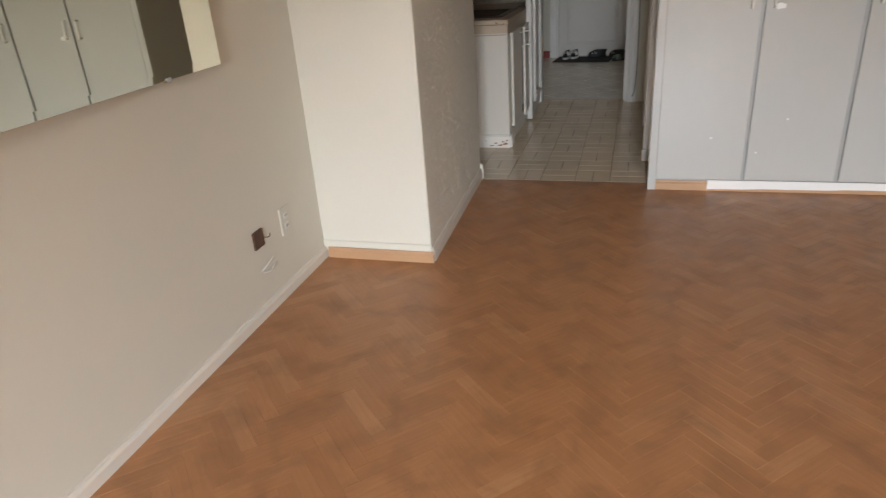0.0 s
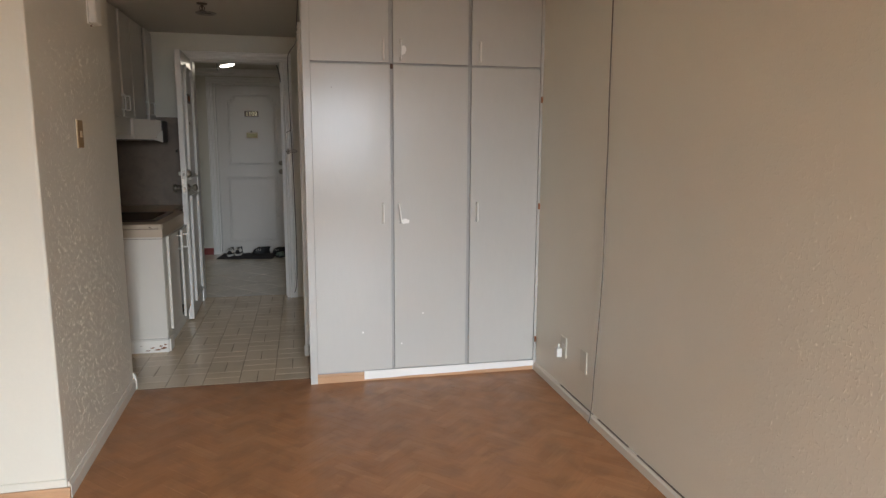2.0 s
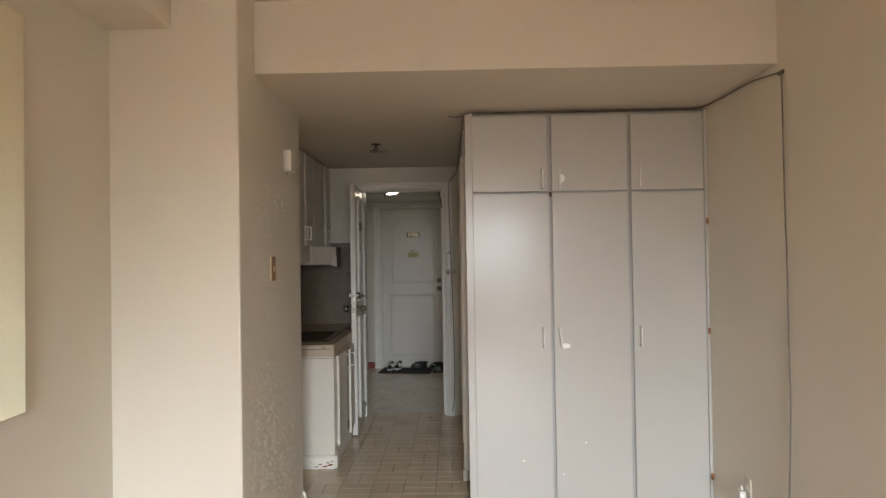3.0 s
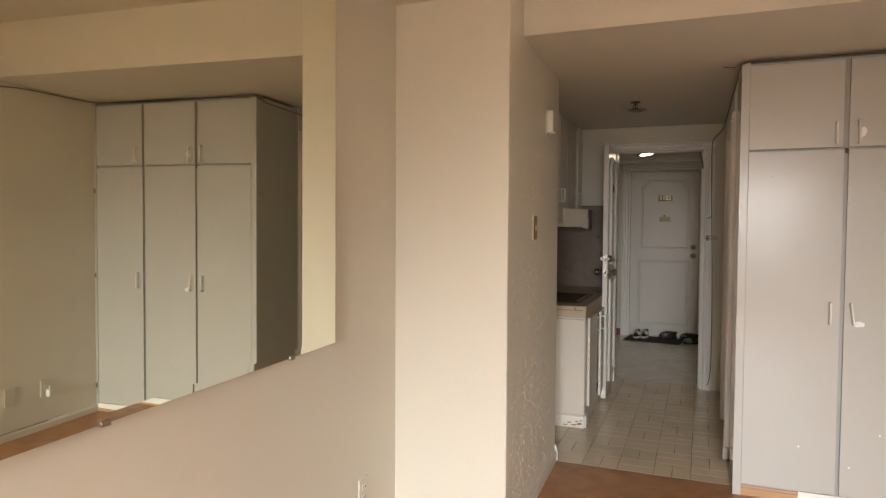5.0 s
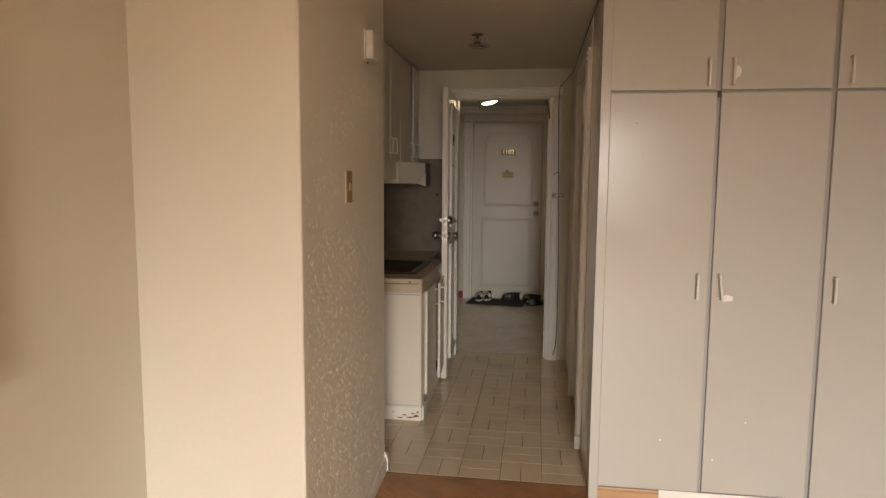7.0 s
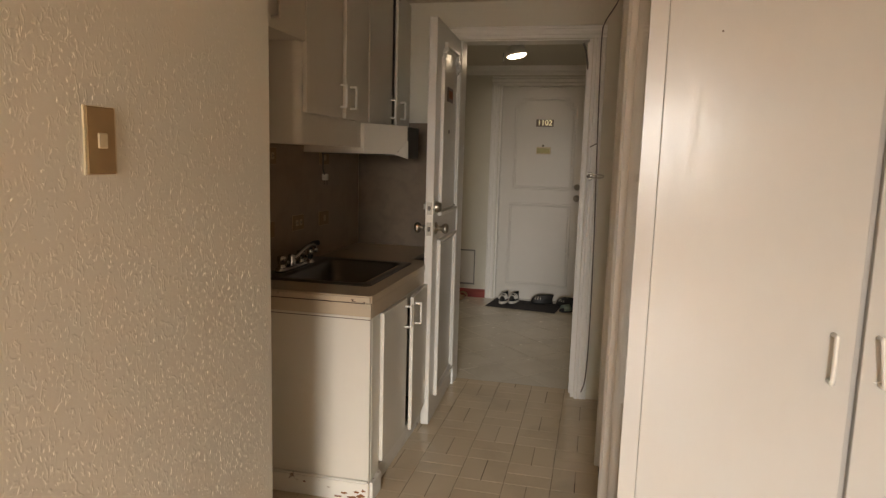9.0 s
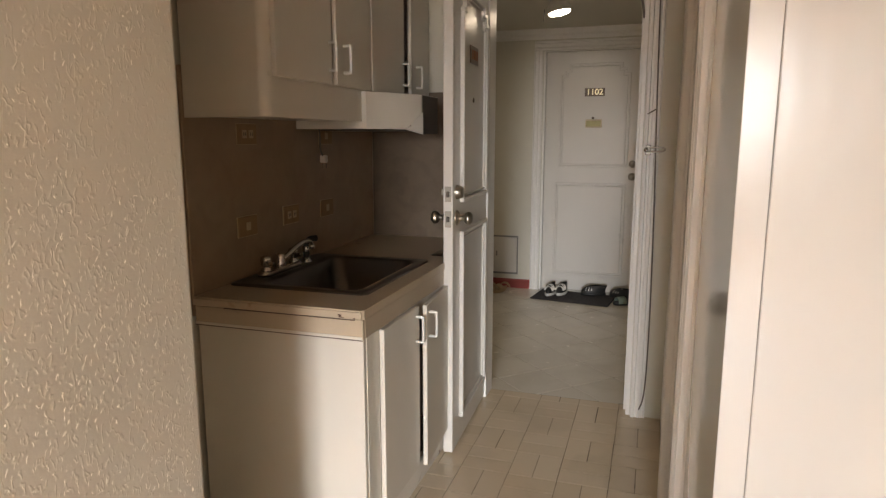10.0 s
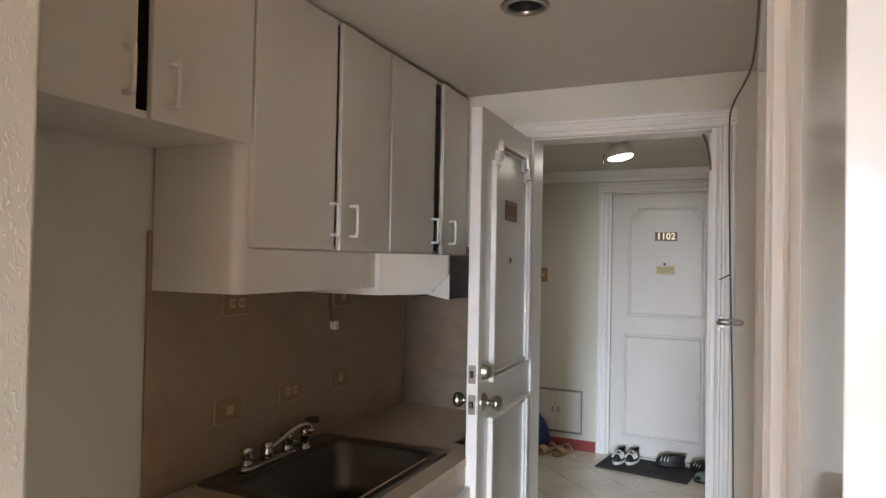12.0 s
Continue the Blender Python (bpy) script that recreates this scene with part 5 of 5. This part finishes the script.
def footwear(name, m, length, sole_mat, upper_mat, style, label, lift=0.0):
    root = thing(name, m.translation, label, "shoe", "footwear by the neighbour door")

    def put(nm, bm, mat, lab=""):
        bmesh.ops.transform(bm, matrix=m, verts=bm.verts)
        return part(nm, bm, mat, root, lab)

    w = length * 0.40
    put("sole", loft(bmesh.new(), [sole_outline(length, w, 0.002, grow=-0.004), sole_outline(length, w, 0.008), sole_outline(length, w, 0.022), sole_outline(length, w, 0.026, grow=-0.003)], True, True), sole_mat)
    if style == "sandal":
        for y0, y1, h in ((0.02, 0.09, 0.055), (-0.10, -0.075, 0.05)):
            pts = []
            for s in range(9):
                a = math.pi * s / 8
                pts.append([(0.5 * w * 1.02 * math.cos(a), y0, 0.018 + h * math.sin(a)), (0.5 * w * 1.02 * math.cos(a), y1, 0.018 + h * math.sin(a) * 0.85),
                            (0.5 * w * 0.95 * math.cos(a), y1, 0.016 + h * math.sin(a) * 0.78), (0.5 * w * 0.95 * math.cos(a), y0, 0.016 + h * math.sin(a) * 0.92)])
            put("strap", loft(bmesh.new(), pts, True, True), upper_mat)
    else:
        lo = sole_outline(length, w, 0.0265, grow=-0.006)
        ls = [lo]
        for f, z, sh in ((0.98, 0.045, 0.0), (0.86, 0.068, -0.012), (0.62, 0.088, -0.035)):
            ls.append([(x * f, y * (f if y > 0 else 0.5 + f / 2) + sh, z) for x, y, _ in lo])
        put("upper", loft(bmesh.new(), ls, False, False), upper_mat)
        put("insole", loft(bmesh.new(), [[(x * 0.60, y * 0.75 - 0.03, 0.075) for x, y, _ in lo], [(x * 0.3, y * 0.4 - 0.03, 0.05) for x, y, _ in lo]], False, True), M_BLACK)
        for k in range(3):
            yy = 0.02 + 0.025 * k
            put("stripe" if style == "striped" else "lace", tube(bmesh.new(), smooth_path([(-w * 0.40, yy, 0.045), (-w * 0.2, yy - 0.008, 0.080 - 0.006 * k), (w * 0.2, yy - 0.008, 0.080 - 0.006 * k), (w * 0.40, yy, 0.045)], 4), 0.009 if style == "striped" else 0.003, 6), M_WHITESHOE)
    return root


footwear("striped_sneaker", pose(-0.655, 8.79, 0.016, 0, 0, 172), 0.24, M_WHITESHOE, M_BLACK, "striped", "white and black striped slip-on on the doormat")
footwear("striped_sneaker", pose(-0.560, 8.83, 0.016, 0, 0, 168), 0.24, M_WHITESHOE, M_BLACK, "striped", "white and black striped slip-on on the doormat")
footwear("black_shoe", pose(-0.29, 8.85, 0.016, 0, 0, 100), 0.22, M_BLACK, M_BLACK, "plain", "small black shoe on the doormat")
footwear("black_shoe", pose(-0.04, 8.80, 0.016, 0, 0, 60), 0.25, M_BLACK, M_BLACK, "plain", "black shoe lying by the doormat edge")
footwear("green_sandal", pose(0.00, 8.66, 0.002, 0, 0, 120), 0.24, M_BLACK, M_GREEN, "sandal", "grey-green strapped sandal beside the doormat")
footwear("tan_slipper", pose(-1.255, 8.80, 0.0, 0, 0, 160), 0.26, M_TAN, M_TAN, "sandal", "tan leather slipper against the corridor wall")
footwear("tan_slipper", pose(-1.125, 8.83, 0.0, 0, 0, 165), 0.26, M_TAN, M_TAN, "sandal", "tan leather slipper against the corridor wall")
bp = thing("blue_bag", (-1.345, 8.90, 0), "dark blue bundled bag on the corridor floor", "bag")
bm = bmesh.new()
ls = []
for f, z in ((0.06, 0.002), (0.085, 0.03), (0.095, 0.10), (0.085, 0.17), (0.055, 0.23), (0.02, 0.27), (0.012, 0.29)):
    ls.append([(-1.345 + f * (1 + 0.13 * math.sin(5 * a + z * 20)) * math.cos(a), 8.90 + 0.8 * f * (1 + 0.1 * math.sin(4 * a + z * 30)) * math.sin(a), z) for a in [2 * math.pi * i / 20 for i in range(20)]])
part("bag_body", loft(bm, ls, True, True), M_BLUE, bp)

# ---------------------------------------------------------------- floors: pieces last
floor_l = structure("floor_living", boxes((L - 0.15, YW - 0.15, -0.10, R + 0.15, YT, -0.012)), M_SUB, "herringbone wooden parquet floor, worn and warm brown", "floor")
floor_k = structure("floor_kitchen", boxes((XK - 0.15, YT, -0.10, 0.40, YO, -0.0035)), M_GROUT, "beige ceramic basket-weave tile floor with dirty joints", "floor")
floor_c = structure("floor_corridor", boxes((-3.75, YO, -0.10, 2.75, YF + 0.15, -0.0035)), M_GROUT, "cream diagonal ceramic tile floor in the corridor", "floor")
structure("trim_threshold", boxes((XPE, YT - 0.004, -0.012, XH + 0.01, YT, 0.0005)), M_SUB, "dark joint between parquet and tile", "trim")


def piece_mesh(name, w, h, t, ch, material):
    """Chamfered slab w by h, top at z=0, with a UV along its length."""
    a, b = w / 2, h / 2
    v = [(-a, -b, -t), (a, -b, -t), (a, b, -t), (-a, b, -t), (-a, -b, -ch), (a, -b, -ch), (a, b, -ch), (-a, b, -ch),
         (-a + ch, -b + ch, 0), (a - ch, -b + ch, 0), (a - ch, b - ch, 0), (-a + ch, b - ch, 0)]
    f = [(0, 1, 5, 4), (1, 2, 6, 5), (2, 3, 7, 6), (3, 0, 4, 7), (4, 5, 9, 8), (5, 6, 10, 9), (6, 7, 11, 10), (7, 4, 8, 11), (8, 9, 10, 11)]
    me = bpy.data.meshes.new(name)
    me.from_pydata(v, [], f)
    uv = me.uv_layers.new(name="UVMap")
    for lp in me.loops:
        co = me.vertices[lp.vertex_index].co
        uv.data[lp.index].uv = (co.x, co.y)
    me.materials.append(material)
    return me


def lay(parent, name, me, places, near, clips, rest_label, uneven=0.0):
    """Lays pieces at (x, y, angle): those for which near() holds as parts, the others and the clipped ones joined."""
    src = bmesh.new()
    src.from_mesh(me)
    verts = [v.co.copy() for v in src.verts]
    faces = [[v.index for v in f.verts] for f in src.faces]
    src.free()
    rad = max(math.hypot(v.x, v.y) for v in verts)
    vs, fs, uvs, cut = [], [], [], bmesh.new()
    cuv = cut.loops.layers.uv.new("UVMap")
    count = 0
    rnd = random.Random(11)
    for x, y, a in places:
        m = pose(x, y, 0, rnd.gauss(0, uneven), rnd.gauss(0, uneven * 0.3), a)
        over = [c for c in clips if abs((Vector((x, y, 0)) - Vector(c[0])).dot(Vector(c[1]))) < rad]
        if any((Vector((x, y, 0)) - Vector(c[0])).dot(Vector(c[1])) > rad for c in clips):
            continue
        if not over and near(x, y) and count < 300:
            ob = new(name, me)
            ob.parent, ob.matrix_basis = parent, m
            count += 1
        elif not over:
            o = len(vs)
            vs += [m @ v for v in verts]
            off = (rnd.random() * 5, rnd.random() * 5)
            for f in faces:
                fs.append([o + k for k in f])
                uvs += [(verts[k].x + off[0], verts[k].y + off[1]) for k in f]
        else:
            one = bmesh.new()
            one.from_mesh(me)
            bmesh.ops.transform(one, matrix=m, verts=one.verts)
            for c in over:
                bmesh.ops.bisect_plane(one, geom=one.verts[:] + one.edges[:] + one.faces[:], plane_co=c[0], plane_no=c[1], clear_outer=True)
            mp = {v: cut.verts.new(v.co) for v in one.verts}
            for f in one.faces:
                nf = cut.faces.new([mp[v] for v in f.verts])
                for lp in nf.loops:
                    lp[cuv].uv = (lp.vert.co.x, lp.vert.co.y)
            one.free()
    if vs:
        rest = bpy.data.meshes.new(name + "_rest")
        rest.from_pydata(vs, [], fs)
        ul = rest.uv_layers.new(name="UVMap")
        for i, c in enumerate(uvs):
            ul.data[i].uv = c
        rest.materials.append(me.materials[0])
        ob = new(name + "_field", rest)
        ob.parent = parent
        tagged(ob, rest_label, "", "", "stuff")
    if len(cut.verts):
        ob = new(name + "_edge", mesh_of(name + "_edge", cut, me.materials[0]))
        ob.parent = parent
        tagged(ob, rest_label, "", "", "stuff")
    else:
        cut.free()


# herringbone parquet, zigzags running along the room
BL, BW = 0.25, 0.05
block = piece_mesh("parquet_block", BL - 0.0005, BW - 0.0005, 0.011, 0.0003, M_PARQ)
places = []
s2 = math.sqrt(0.5)
n_ratio = round(BL / BW)
for i in range(-104, 110):
    for j in range(-14, 15):
        # lattice of an L-shaped pair in the blocks' own axes
        ox, oy = i * BW + j * 2 * n_ratio * BW * 0.5 * 1.0, i * BW - j * 2 * n_ratio * BW * 0.5 * 1.0
        for cx, cy, a in ((ox + BL / 2, oy + BW / 2, 0), (ox + BL + 0 * BW - BW / 2 + BW, oy + BL / 2 - BL + BW, 90)):
            wx, wy = s2 * (cx - cy) + 0.2, s2 * (cx + cy) + 1.6
            if L - 0.12 < wx < R + 0.12 and YW - 0.05 < wy < YT + 0.25:
                places.append((wx, wy, a + 45))
lay(floor_l, "parquet_block", block, places, lambda x, y: 1.25 < y < 2.95 and L + 0.03 < x < R - 0.03, [((0, YT - 0.005, 0), (0, 1, 0))], "worn brown parquet blocks", 0.4)

# kitchen tiles: basket weave of half modules
MOD = 0.205
tile = piece_mesh("floor_tile", MOD - 0.0022, MOD / 2 - 0.0038, 0.006, 0.0005, M_TILE)
places = []
for i in range(-8, 5):
    for j in range(-1, 13):
        x0, y0 = -0.155 + i * MOD, YT + 0.01 + j * MOD
        if x0 + MOD < XK - 0.05 or x0 > XH + 0.05 or y0 > YO:
            continue
        for k in (0.25, 0.75):
            if (i + j) % 2:
                places.append((x0 + MOD / 2, y0 + k * MOD, 0))
            else:
                places.append((x0 + k * MOD, y0 + MOD / 2, 90))
lay(floor_k, "floor_tile", tile, places, lambda x, y: True, [((0, YO, 0), (0, 1, 0)), ((0, YT + 0.001, 0), (0, -1, 0))], "beige kitchen tiles cut at the edges")

# corridor tiles, laid diagonally
CT = 0.304
ctile = piece_mesh("corridor_tile", CT - 0.006, CT - 0.006, 0.006, 0.0012, M_HTILE)
places = []
for i in range(-14, 15):
    for j in range(-14, 15):
        x, y = CT_X + s2 * CT * (i - j), CT_Y + s2 * CT * (i + j)
        if -3.7 < x < 2.7 and YO - 0.3 < y < YF + 0.2:
            places.append((x, y, 45))
lay(floor_c, "corridor_tile", ctile, places, lambda x, y: -2.4 < x < 1.2, [((0, YO + 0.002, 0), (0, -1, 0))], "cream corridor tiles cut at the edges")
